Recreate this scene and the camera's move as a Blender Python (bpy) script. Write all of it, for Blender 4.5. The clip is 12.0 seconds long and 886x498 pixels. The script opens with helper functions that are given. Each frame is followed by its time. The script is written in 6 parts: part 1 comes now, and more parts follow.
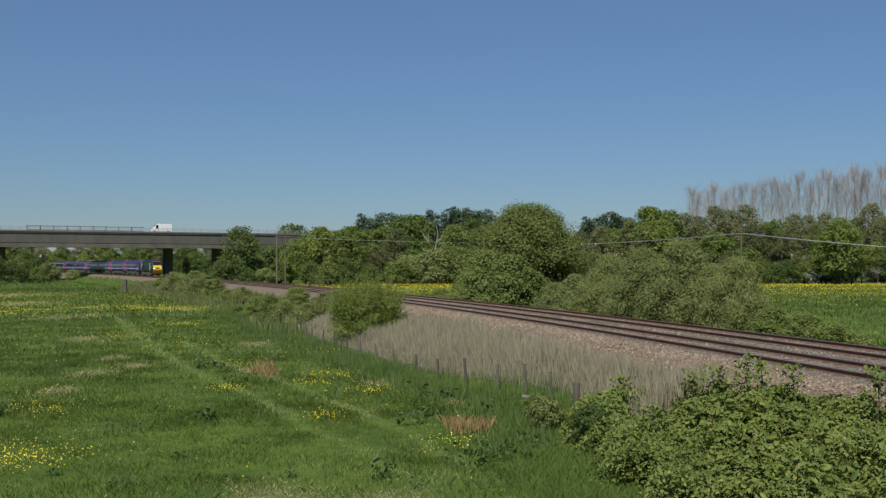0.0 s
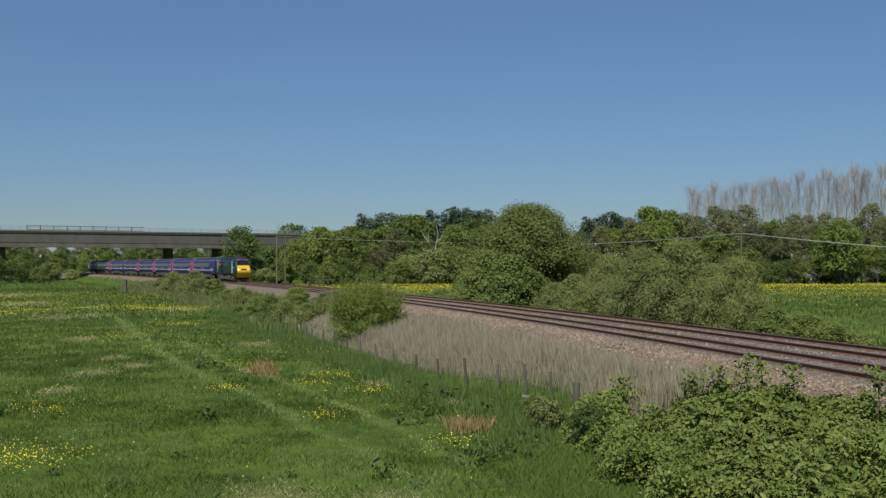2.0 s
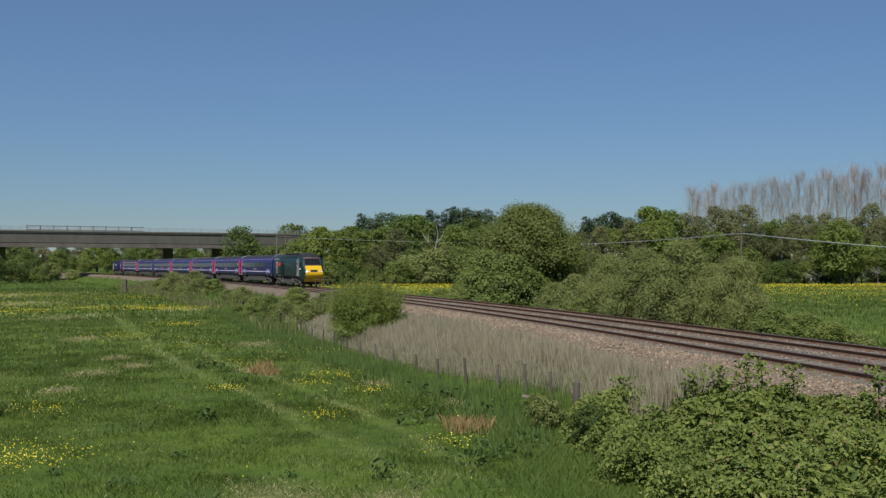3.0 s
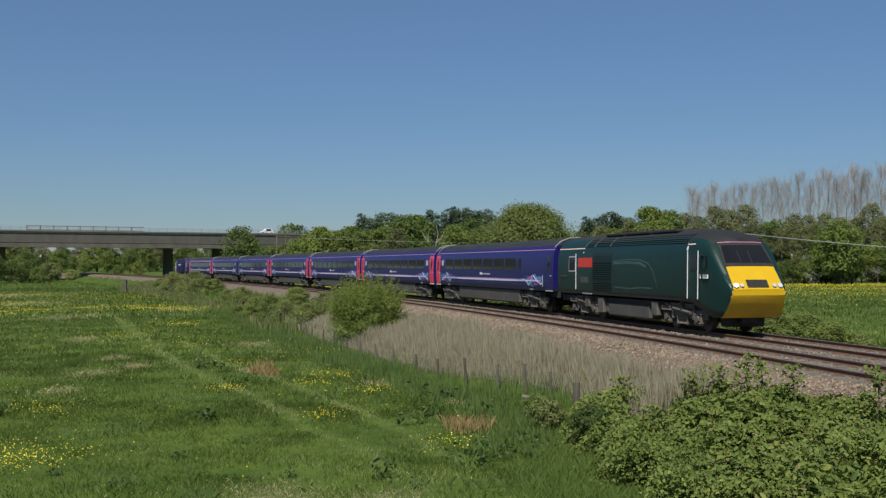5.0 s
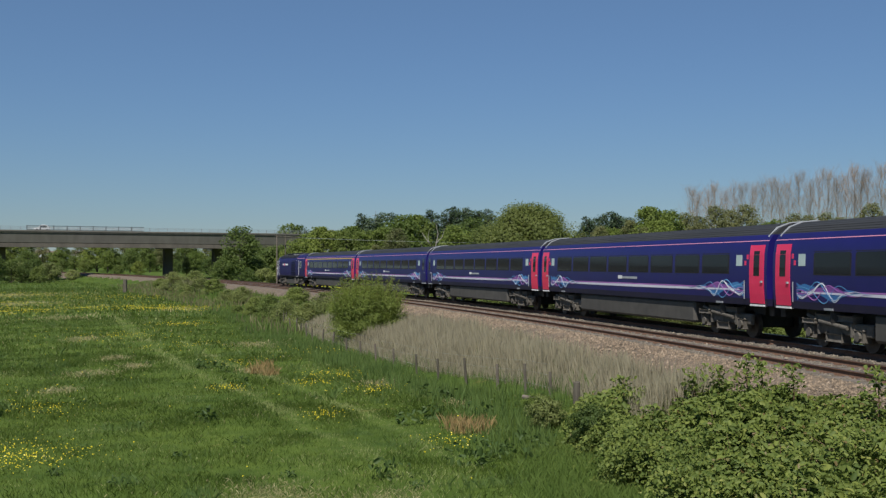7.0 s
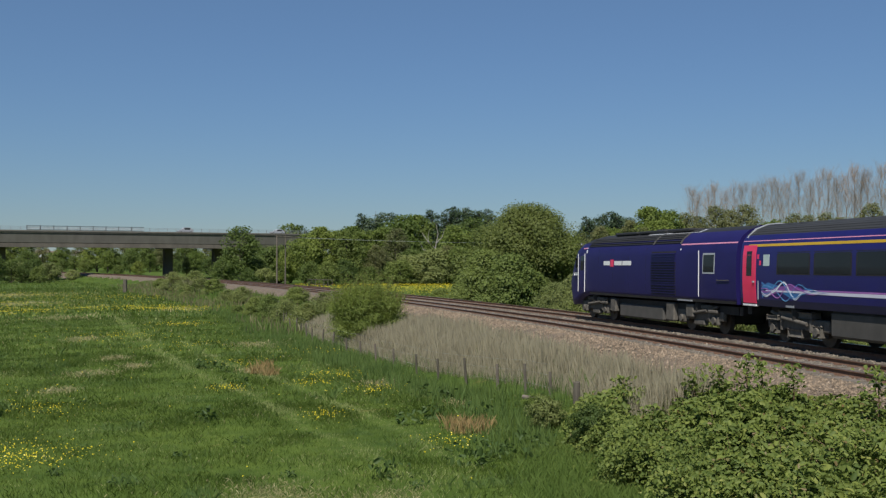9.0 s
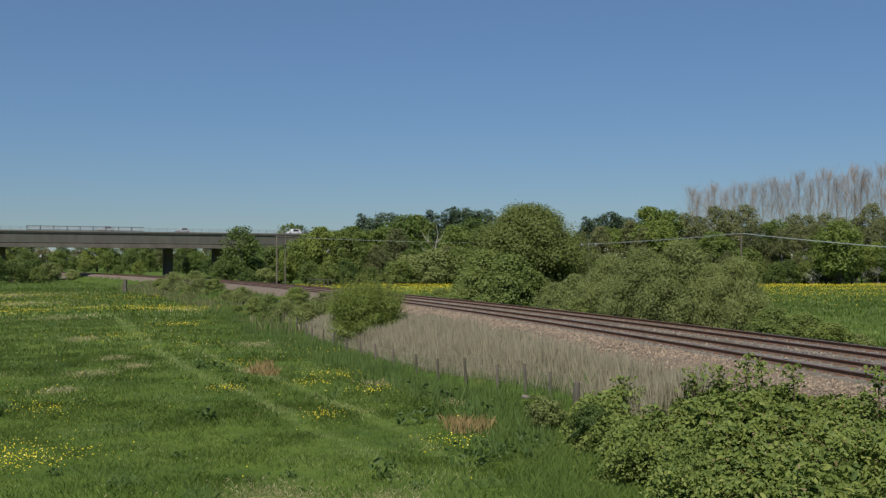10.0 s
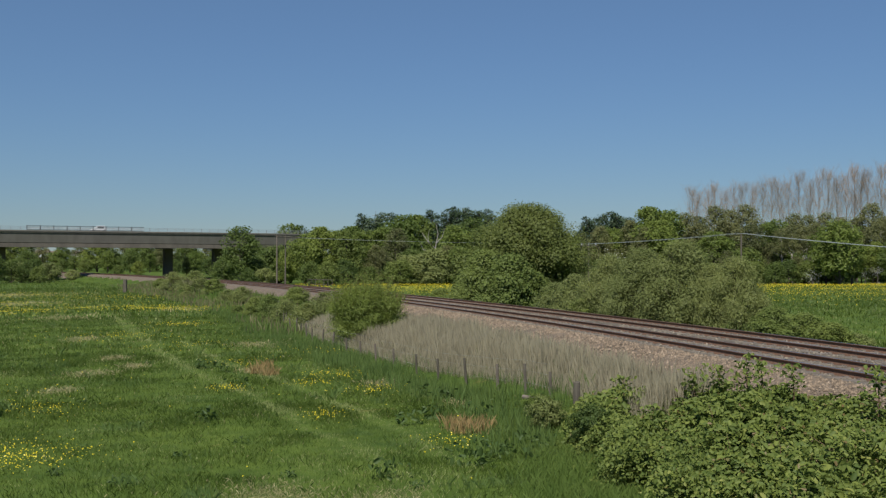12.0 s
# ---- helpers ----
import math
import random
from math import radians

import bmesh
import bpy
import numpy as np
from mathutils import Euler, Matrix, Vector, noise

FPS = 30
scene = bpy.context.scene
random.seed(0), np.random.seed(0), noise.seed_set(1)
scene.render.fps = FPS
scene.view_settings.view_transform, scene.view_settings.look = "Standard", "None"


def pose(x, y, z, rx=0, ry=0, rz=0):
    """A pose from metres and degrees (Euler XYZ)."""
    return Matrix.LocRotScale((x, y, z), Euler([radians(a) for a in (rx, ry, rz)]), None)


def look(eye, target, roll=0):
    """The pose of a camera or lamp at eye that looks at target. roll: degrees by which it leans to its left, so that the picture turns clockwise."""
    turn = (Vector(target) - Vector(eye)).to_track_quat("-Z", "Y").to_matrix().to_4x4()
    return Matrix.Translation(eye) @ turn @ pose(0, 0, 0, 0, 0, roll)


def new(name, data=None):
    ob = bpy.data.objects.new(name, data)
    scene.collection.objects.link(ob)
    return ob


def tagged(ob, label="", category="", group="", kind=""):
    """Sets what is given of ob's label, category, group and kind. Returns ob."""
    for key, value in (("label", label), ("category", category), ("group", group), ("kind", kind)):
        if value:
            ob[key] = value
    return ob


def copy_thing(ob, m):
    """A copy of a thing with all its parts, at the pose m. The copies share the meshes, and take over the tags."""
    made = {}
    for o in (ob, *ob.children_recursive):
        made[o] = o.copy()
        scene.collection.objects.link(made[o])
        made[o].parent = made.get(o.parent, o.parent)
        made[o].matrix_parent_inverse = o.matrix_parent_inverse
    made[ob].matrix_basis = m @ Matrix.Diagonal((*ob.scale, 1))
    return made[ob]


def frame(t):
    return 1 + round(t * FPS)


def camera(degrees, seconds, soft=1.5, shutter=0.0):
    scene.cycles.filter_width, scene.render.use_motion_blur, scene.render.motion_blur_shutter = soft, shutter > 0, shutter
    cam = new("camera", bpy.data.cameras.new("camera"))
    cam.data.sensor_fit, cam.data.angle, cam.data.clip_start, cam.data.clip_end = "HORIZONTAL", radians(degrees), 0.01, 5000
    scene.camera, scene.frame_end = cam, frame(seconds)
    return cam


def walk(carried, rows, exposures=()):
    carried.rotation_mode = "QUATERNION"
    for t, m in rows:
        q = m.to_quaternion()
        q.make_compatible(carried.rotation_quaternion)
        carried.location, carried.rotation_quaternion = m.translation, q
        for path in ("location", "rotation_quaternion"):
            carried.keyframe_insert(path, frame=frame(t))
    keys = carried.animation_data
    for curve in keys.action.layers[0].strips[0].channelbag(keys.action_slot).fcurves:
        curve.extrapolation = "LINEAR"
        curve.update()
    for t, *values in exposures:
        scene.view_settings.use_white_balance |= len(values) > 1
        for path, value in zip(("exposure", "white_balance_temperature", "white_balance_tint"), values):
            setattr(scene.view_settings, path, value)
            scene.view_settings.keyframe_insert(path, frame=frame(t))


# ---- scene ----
cam = camera(43.31, 12.0, 1.3)
EYE = (0.0, 0.0, 4.17)
VIEW = look(EYE, (0.0, 100.0, 4.17 + 1.457))
walk(cam, [(0.0, VIEW), (12.0, VIEW)], [(0.0, 0.16), (12.0, 0.16)])

# ---- sky, sun, exposure ----
SUN_DIR = Vector((-0.17, -0.58, 0.84)).normalized()
world = bpy.data.worlds.new("sky")
scene.world = world
world.use_nodes = True
wn = world.node_tree
sky = wn.nodes.new("ShaderNodeTexSky")
sky.sky_type = "NISHITA"
sky.sun_disc = False
sky.sun_elevation = math.asin(SUN_DIR.z)
sky.sun_rotation = math.atan2(SUN_DIR.x, SUN_DIR.y)
sky.altitude = 0
sky.air_density = 1.25
sky.dust_density = 0.0
sky.ozone_density = 8.0
wn.nodes["Background"].inputs["Strength"].default_value = 0.057
tint = wn.nodes.new("ShaderNodeMix")
tint.data_type, tint.blend_type = "RGBA", "MULTIPLY"
tint.inputs[0].default_value = 1.0
tint.inputs[7].default_value = (0.585, 0.72, 1.045, 1)
wn.links.new(sky.outputs[0], tint.inputs[6])
haze = wn.nodes.new("ShaderNodeMix")
haze.data_type, haze.blend_type = "RGBA", "ADD"
haze.inputs[0].default_value = 1.0
haze.inputs[7].default_value = (0.70, 0.95, 0.30, 1)
wn.links.new(tint.outputs[2], haze.inputs[6])
wn.links.new(haze.outputs[2], wn.nodes["Background"].inputs["Color"])
sun_data = bpy.data.lights.new("sun", "SUN")
sun_data.energy = 4.9
sun_data.angle = radians(0.53)
sun_data.color = (1.0, 0.96, 0.90)
sun = new("sun", sun_data)
sun.matrix_world = look(SUN_DIR * 60, (0, 0, 0))

# ---- materials ----


def mat(name, a, b=None, scale=4.0, rough=0.7, metal=0.0, bump=0.0, island=0.0, per_object=0.0,
        translucent=0.0, big=0.3, detail=5.0, spec=0.4, stretch=(1, 1, 1), third=None, coat=0.0):
    """A surface between the colours a and b, mottled at two scales."""
    m = bpy.data.materials.new(name)
    m.use_nodes = True
    nt = m.node_tree
    N, L = nt.nodes, nt.links
    p = N["Principled BSDF"]
    p.inputs["Roughness"].default_value = rough
    p.inputs["Metallic"].default_value = metal
    p.inputs["Specular IOR Level"].default_value = spec
    p.inputs["Coat Weight"].default_value = coat
    b = b or tuple(c * 0.75 for c in a)
    tc = N.new("ShaderNodeTexCoord")
    mp = N.new("ShaderNodeMapping")
    mp.inputs["Scale"].default_value = stretch
    L.new(tc.outputs["Object"], mp.inputs["Vector"])
    n1 = N.new("ShaderNodeTexNoise")
    n1.inputs["Scale"].default_value = scale
    n1.inputs["Detail"].default_value = detail
    n2 = N.new("ShaderNodeTexNoise")
    n2.inputs["Scale"].default_value = scale * 0.13
    n2.inputs["Detail"].default_value = 3
    L.new(mp.outputs[0], n1.inputs["Vector"])
    L.new(mp.outputs[0], n2.inputs["Vector"])
    mixf = N.new("ShaderNodeMix")
    mixf.inputs[0].default_value = big
    L.new(n1.outputs[0], mixf.inputs[2])
    L.new(n2.outputs[0], mixf.inputs[3])
    fac = mixf.outputs[0]
    st = N.new("ShaderNodeMapRange")
    st.inputs[1].default_value, st.inputs[2].default_value = 0.32, 0.68
    L.new(fac, st.inputs[0])
    fac = st.outputs[0]
    if island:
        g = N.new("ShaderNodeNewGeometry")
        mi = N.new("ShaderNodeMix")
        mi.inputs[0].default_value = island
        L.new(fac, mi.inputs[2])
        L.new(g.outputs["Random Per Island"], mi.inputs[3])
        fac = mi.outputs[0]
    col = N.new("ShaderNodeValToRGB")
    col.color_ramp.elements[0].color = (*a, 1)
    col.color_ramp.elements[1].color = (*b, 1)
    if third:
        e = col.color_ramp.elements.new(0.85)
        e.color = (*b, 1)
        col.color_ramp.elements[2].color = (*third, 1)
    L.new(fac, col.inputs[0])
    out = col.outputs[0]
    if per_object:
        oi = N.new("ShaderNodeObjectInfo")
        hs = N.new("ShaderNodeHueSaturation")
        mr = N.new("ShaderNodeMapRange")
        mr.inputs[3].default_value, mr.inputs[4].default_value = 1 - per_object, 1 + per_object
        L.new(oi.outputs["Random"], mr.inputs[0])
        L.new(mr.outputs[0], hs.inputs["Value"])
        mh = N.new("ShaderNodeMapRange")
        mh.inputs[3].default_value, mh.inputs[4].default_value = 0.5 + per_object * 0.06, 0.5 - per_object * 0.06
        L.new(oi.outputs["Random"], mh.inputs[0])
        L.new(mh.outputs[0], hs.inputs["Hue"])
        L.new(out, hs.inputs["Color"])
        out = hs.outputs[0]
    L.new(out, p.inputs["Base Color"])
    if bump:
        bp = N.new("ShaderNodeBump")
        bp.inputs["Strength"].default_value = bump
        bp.inputs["Distance"].default_value = 0.05
        L.new(n1.outputs[0], bp.inputs["Height"])
        L.new(bp.outputs[0], p.inputs["Normal"])
    if translucent:
        tr = N.new("ShaderNodeBsdfTranslucent")
        L.new(out, tr.inputs["Color"])
        mx = N.new("ShaderNodeMixShader")
        mx.inputs[0].default_value = translucent
        L.new(p.outputs[0], mx.inputs[1])
        L.new(tr.outputs[0], mx.inputs[2])
        L.new(mx.outputs[0], N["Material Output"].inputs["Surface"])
    return m


def leafy(name, a, b, third=None, island=0.42, per_object=0.24, translucent=0.5, rough=0.55, scale=0.8):
    return mat(name, a, b, scale=scale, rough=rough, island=island, per_object=per_object,
               translucent=translucent, third=third, spec=0.3)


M_ground = mat("meadow_soil_and_turf", (0.040, 0.072, 0.012), (0.088, 0.128, 0.022), 1.6, 0.95, bump=0.6, big=0.5, spec=0.1, third=(0.170, 0.160, 0.050))
M_grass = leafy("green_grass", (0.050, 0.092, 0.013), (0.098, 0.142, 0.022), (0.150, 0.170, 0.036), 0.30, 0, 0.38)
M_edge_grass = leafy("long_edge_grass", (0.105, 0.172, 0.034), (0.165, 0.232, 0.054), (0.22, 0.262, 0.09), 0.32, 0, 0.38)
M_grass_light = leafy("pale_grass", (0.190, 0.245, 0.070), (0.345, 0.360, 0.150), None, 0.6, 0, 0.3)
M_grass_dry = leafy("dry_grass", (0.30, 0.27, 0.12), (0.42, 0.38, 0.20), (0.16, 0.19, 0.05), 0.6, 0, 0.25)
M_rust_grass = leafy("rust_brown_dock", (0.27, 0.18, 0.075), (0.36, 0.27, 0.12), (0.14, 0.16, 0.04), 0.7, 0, 0.25)
M_sedge = leafy("dark_green_sedge", (0.082, 0.145, 0.038), (0.155, 0.220, 0.060), (0.225, 0.255, 0.088), 0.35, 0, 0.35)
M_reed = leafy("dry_reed", (0.300, 0.266, 0.180), (0.415, 0.376, 0.258), (0.245, 0.250, 0.125), 0.38, 0, 0.35)
M_reed_base = leafy("reed_undergrowth", (0.10, 0.125, 0.045), (0.18, 0.185, 0.08), None, 0.6, 0, 0.3)
M_bank_dead = leafy("dead_bank_stems", (0.14, 0.125, 0.06), (0.25, 0.225, 0.12), (0.32, 0.28, 0.17), 0.7, 0, 0.3)
M_dock = leafy("dark_dock_leaf", (0.052, 0.096, 0.024), (0.100, 0.150, 0.040), None, 0.4, 0, 0.4)
M_petal = mat("buttercup_yellow", (0.675, 0.522, 0.015), (0.765, 0.630, 0.030), 3, 0.4, translucent=0.2)
M_bramble = leafy("bramble_leaf", (0.078, 0.122, 0.026), (0.190, 0.232, 0.048), (0.345, 0.340, 0.095), 0.8, 0, 0.36, 0.62)
M_bramble_red = leafy("reddish_young_leaf", (0.15, 0.09, 0.035), (0.14, 0.15, 0.05), None, 0.7, 0, 0.2, 0.5)
M_stem = mat("bramble_stem", (0.10, 0.07, 0.04), (0.16, 0.09, 0.05), 9, 0.7)
M_leaf_oak = leafy("oak_leaf", (0.105, 0.158, 0.032), (0.215, 0.268, 0.058), (0.290, 0.312, 0.080))
M_leaf_dark = leafy("hawthorn_leaf", (0.085, 0.132, 0.034), (0.170, 0.220, 0.052), (0.228, 0.265, 0.078))
M_leaf_pine = leafy("pine_needles", (0.040, 0.072, 0.034), (0.082, 0.114, 0.050), None, 0.45, 0.25, 0.25)
M_leaf_willow = leafy("willow_leaf", (0.196, 0.232, 0.074), (0.258, 0.292, 0.098), (0.310, 0.325, 0.130), 0.35, 0.10, 0.50)
M_leaf_sallow = leafy("sallow_leaf", (0.185, 0.245, 0.050), (0.262, 0.320, 0.074), (0.325, 0.350, 0.108), 0.35, 0, 0.52)
M_leaf_maple = leafy("maple_leaf", (0.125, 0.162, 0.042), (0.190, 0.224, 0.060), (0.235, 0.255, 0.088), 0.28, 0.1, 0.5)
M_leaf_bush = leafy("hedge_leaf", (0.130, 0.180, 0.042), (0.200, 0.248, 0.062), (0.255, 0.290, 0.090), 0.45, 0.12, 0.42)
M_leaf_brown = leafy("opening_brown_buds", (0.146, 0.164, 0.062), (0.205, 0.214, 0.086), (0.250, 0.225, 0.112), 0.5, 0.2)
M_bark = mat("bark", (0.055, 0.045, 0.034), (0.12, 0.10, 0.08), 6, 0.9, bump=0.6, stretch=(1, 1, 0.25))
M_twig = mat("bare_poplar_twig", (0.270, 0.215, 0.165), (0.380, 0.315, 0.245), 6, 0.9, per_object=0.15)
M_dead = mat("bleached_dead_wood", (0.272, 0.248, 0.216), (0.368, 0.344, 0.304), 5, 0.85, bump=0.3)
M_blossom = mat("white_blossom", (0.66, 0.66, 0.58), (0.78, 0.78, 0.72), 5, 0.7, translucent=0.2)
M_ballast = mat("granite_ballast", (0.062, 0.047, 0.034), (0.195, 0.150, 0.106), 9.0, 0.9, bump=1.0, big=0.25, third=(0.270, 0.222, 0.165))
M_ballast_dark = mat("darker_ballast", (0.050, 0.042, 0.032), (0.135, 0.112, 0.082), 9.0, 0.9, bump=1.0, big=0.3, third=(0.190, 0.162, 0.122))
M_stone = mat("ballast_stone", (0.062, 0.046, 0.032), (0.265, 0.198, 0.134), 7, 0.9, island=0.85, third=(0.345, 0.275, 0.202))
M_stone_dark = mat("darker_stone", (0.060, 0.050, 0.039), (0.200, 0.168, 0.125), 7, 0.9, island=0.85, third=(0.30, 0.26, 0.20))
M_sleeper = mat("weathered_concrete_sleeper", (0.105, 0.090, 0.075), (0.155, 0.133, 0.110), 8, 0.9, bump=0.3, per_object=0.15)
M_rail = mat("rusty_rail", (0.115, 0.062, 0.040), (0.195, 0.110, 0.067), 12, 0.8, metal=0.2, bump=0.3)
M_railtop = mat("polished_rail_head", (0.34, 0.34, 0.35), (0.46, 0.46, 0.47), 12, 0.3, metal=1.0)
M_post = mat("weathered_fence_post", (0.082, 0.070, 0.055), (0.165, 0.142, 0.110), 10, 0.9, bump=0.5, stretch=(1, 1, 0.2), per_object=0.25)
M_wire = mat("galvanised_wire", (0.34, 0.37, 0.34), (0.44, 0.47, 0.43), 5, 0.6, metal=0.2)
M_concrete = mat("viaduct_concrete", (0.105, 0.097, 0.081), (0.147, 0.137, 0.117), 0.6, 0.9, bump=0.3, stretch=(1, 1, 0.35))
# same concrete with the deck's underside shade put into the colour
M_concrete_shaded = mat("shaded_concrete", (0.085, 0.074, 0.061), (0.140, 0.124, 0.100), 0.6, 0.9, bump=0.3, stretch=(1, 1, 0.3))
M_steel = mat("galvanised_parapet_steel", (0.28, 0.29, 0.30), (0.38, 0.39, 0.40), 5, 0.5, metal=0.5)
M_panel = mat("pale_parapet_panel", (0.40, 0.41, 0.42), (0.50, 0.51, 0.52), 2, 0.6)
M_steel_dark = mat("dark_parapet_steel", (0.10, 0.105, 0.11), (0.15, 0.155, 0.16), 5, 0.5, metal=0.3)
M_asphalt = mat("asphalt", (0.045, 0.045, 0.045), (0.065, 0.063, 0.06), 8, 0.95, bump=0.3)
M_blue = mat("indigo_blue_coach_paint", (0.010, 0.008, 0.090), (0.013, 0.009, 0.115), 1.2, 0.38, spec=0.4, coat=0.05)
M_blue_pc = mat("dull_blue_locomotive_paint", (0.011, 0.008, 0.070), (0.015, 0.011, 0.090), 1.0, 0.50, spec=0.28)
M_navy = mat("dark_navy_lower_paint", (0.007, 0.006, 0.028), (0.014, 0.011, 0.037), 2.0, 0.5)
M_roof = mat("dark_grey_train_roof", (0.022, 0.023, 0.025), (0.037, 0.038, 0.040), 0.9, 0.65, stretch=(0.3, 1, 1))
M_roof_pc = mat("sooty_locomotive_roof", (0.013, 0.013, 0.014), (0.024, 0.024, 0.025), 0.9, 0.65, stretch=(0.3, 1, 1))
M_pink = mat("pink_red_door_paint", (0.720, 0.024, 0.092), (0.780, 0.036, 0.116), 2, 0.35, coat=0.15)
M_pinkline = mat("pink_line_paint", (0.520, 0.200, 0.290), (0.570, 0.240, 0.330), 2, 0.4)
M_stripe = mat("white_lilac_stripe", (0.610, 0.610, 0.736), (0.787, 0.787, 0.830), 0.4, 0.4)
M_wave_blue = mat("light_blue_wave", (0.070, 0.250, 0.520), (0.160, 0.400, 0.650), 1.2, 0.4)
M_wave_deep = mat("deep_cyan_wave", (0.035, 0.140, 0.360), (0.060, 0.210, 0.460), 1.2, 0.4)
M_wave_plum = mat("plum_wave", (0.190, 0.060, 0.280), (0.300, 0.100, 0.370), 1.2, 0.4)
M_wave_lilac = mat("lilac_wave", (0.330, 0.110, 0.400), (0.450, 0.200, 0.500), 1.2, 0.4)
M_wave_white = mat("white_wave", (0.649, 0.689, 0.773), (0.806, 0.827, 0.849), 1.2, 0.4)
M_yellow = mat("warning_yellow_paint", (0.525, 0.315, 0.006), (0.578, 0.361, 0.010), 2, 0.35, coat=0.15)
# nose yellow darkened for grime and for the shade on downward faces
M_yellow_under = mat("grimy_shaded_yellow_paint", (0.426, 0.246, 0.012), (0.541, 0.320, 0.016), 1.5, 0.45)
M_green = mat("dark_green_locomotive_paint", (0.004, 0.022, 0.018), (0.005, 0.029, 0.024), 1.0, 0.42, spec=0.33, coat=0.03)
M_green_pale = mat("faded_green_drawing", (0.030, 0.066, 0.058), (0.060, 0.105, 0.095), 3.0, 0.45)
M_black = mat("black_underframe", (0.012, 0.011, 0.010), (0.028, 0.025, 0.022), 5, 0.75)
M_bogie = mat("grimy_grey_brown_bogie", (0.068, 0.061, 0.050), (0.135, 0.121, 0.100), 5, 0.85, bump=0.4)
M_skirt = mat("dusty_grey_skirt", (0.058, 0.054, 0.047), (0.090, 0.084, 0.073), 2, 0.75)
M_wheel = mat("worn_wheel_steel", (0.05, 0.042, 0.036), (0.10, 0.085, 0.07), 6, 0.6, metal=0.4)
M_glass = mat("dark_train_glass", (0.010, 0.011, 0.013), (0.014, 0.015, 0.018), 1, 0.08, spec=0.25)
M_white = mat("white_paint", (0.690, 0.690, 0.672), (0.767, 0.767, 0.758), 3, 0.4)
M_cream = mat("cream_line_paint", (0.62, 0.42, 0.30), (0.70, 0.52, 0.40), 3, 0.45)
M_red = mat("red_panel_paint", (0.553, 0.026, 0.014), (0.590, 0.037, 0.023), 3, 0.4)
M_silver = mat("silver_grey_marking", (0.328, 0.344, 0.361), (0.410, 0.426, 0.443), 3, 0.4)
M_frost = mat("frosted_glass", (0.40, 0.50, 0.48), (0.50, 0.58, 0.56), 3, 0.35)
M_lamp = mat("headlight_glass", (0.42, 0.42, 0.40), (0.55, 0.55, 0.52), 3, 0.15)
M_lamp_lit = mat("lit_headlight_glass", (0.8, 0.8, 0.78), (0.9, 0.9, 0.88), 3, 0.2)
M_lamp_lit.node_tree.nodes["Principled BSDF"].inputs["Emission Color"].default_value = (1.0, 0.97, 0.9, 1)
M_lamp_lit.node_tree.nodes["Principled BSDF"].inputs["Emission Strength"].default_value = 2.5
M_car_grey = mat("grey_car_paint", (0.30, 0.31, 0.33), (0.36, 0.37, 0.39), 3, 0.3)
M_brick = mat("far_house_brick", (0.28, 0.17, 0.12), (0.36, 0.24, 0.17), 2, 0.9)
M_tile = mat("far_roof_tile", (0.16, 0.11, 0.09), (0.22, 0.16, 0.13), 2, 0.9)

# ---- mesh helpers ----
rng = np.random.default_rng(7)


def fast_mesh(name, verts, faces, material, smooth=False):
    verts = np.asarray(verts, dtype=np.float32)
    faces = np.asarray(faces, dtype=np.int32)
    n, k = faces.shape
    me = bpy.data.meshes.new(name)
    me.vertices.add(len(verts))
    me.vertices.foreach_set("co", verts.ravel())
    me.loops.add(n * k)
    me.loops.foreach_set("vertex_index", faces.ravel())
    me.polygons.add(n)
    me.polygons.foreach_set("loop_start", np.arange(n, dtype=np.int32) * k)
    me.polygons.foreach_set("loop_total", np.full(n, k, dtype=np.int32))
    if smooth:
        me.polygons.foreach_set("use_smooth", np.ones(n, dtype=bool))
    me.materials.append(material)
    me.update(calc_edges=True)
    return me


def piece(name, mesh, parent=None, label="", m=None):
    """Links a mesh as one object under a thing or a part."""
    ob = new(name, mesh)
    if parent:
        ob.parent = parent
    if m is not None:
        ob.matrix_basis = m
    if label:
        ob["label"] = label
    return ob


def part(name, bm, material, parent, label="", smooth=False):
    me = bpy.data.meshes.new(name)
    bmesh.ops.recalc_face_normals(bm, faces=bm.faces)
    bm.to_mesh(me)
    bm.free()
    me.materials.append(material)
    if smooth:
        me.polygons.foreach_set("use_smooth", [True] * len(me.polygons))
    return piece(name, me, parent, label)


def thing(name, m, label, category, group="", kind=""):
    ob = new(name)
    ob.matrix_basis = m
    ob.empty_display_size = 0.3
    return tagged(ob, label, category, group, kind)


def box(bm, x0, x1, y0, y1, z0, z1, bevel=0.0):
    r = bmesh.ops.create_cube(bm, size=1.0)
    for v in r["verts"]:
        v.co = ((x0 + x1) / 2 + v.co.x * (x1 - x0), (y0 + y1) / 2 + v.co.y * (y1 - y0), (z0 + z1) / 2 + v.co.z * (z1 - z0))
    if bevel:
        edges = list({e for v in r["verts"] for e in v.link_edges})
        bmesh.ops.bevel(bm, geom=edges, offset=bevel, segments=1, affect="EDGES")
    return bm


def boxed(*a, **k):
    return box(bmesh.new(), *a, **k)


def cyl(bm, a, b, r0, r1=None, seg=10):
    a, b = Vector(a), Vector(b)
    r1 = r0 if r1 is None else r1
    q = (b - a).to_track_quat("Z", "Y").to_matrix().to_4x4()
    bmesh.ops.create_cone(bm, cap_ends=True, segments=seg, radius1=r0, radius2=r1, depth=(b - a).length,
                          matrix=Matrix.Translation((a + b) / 2) @ q)
    return bm


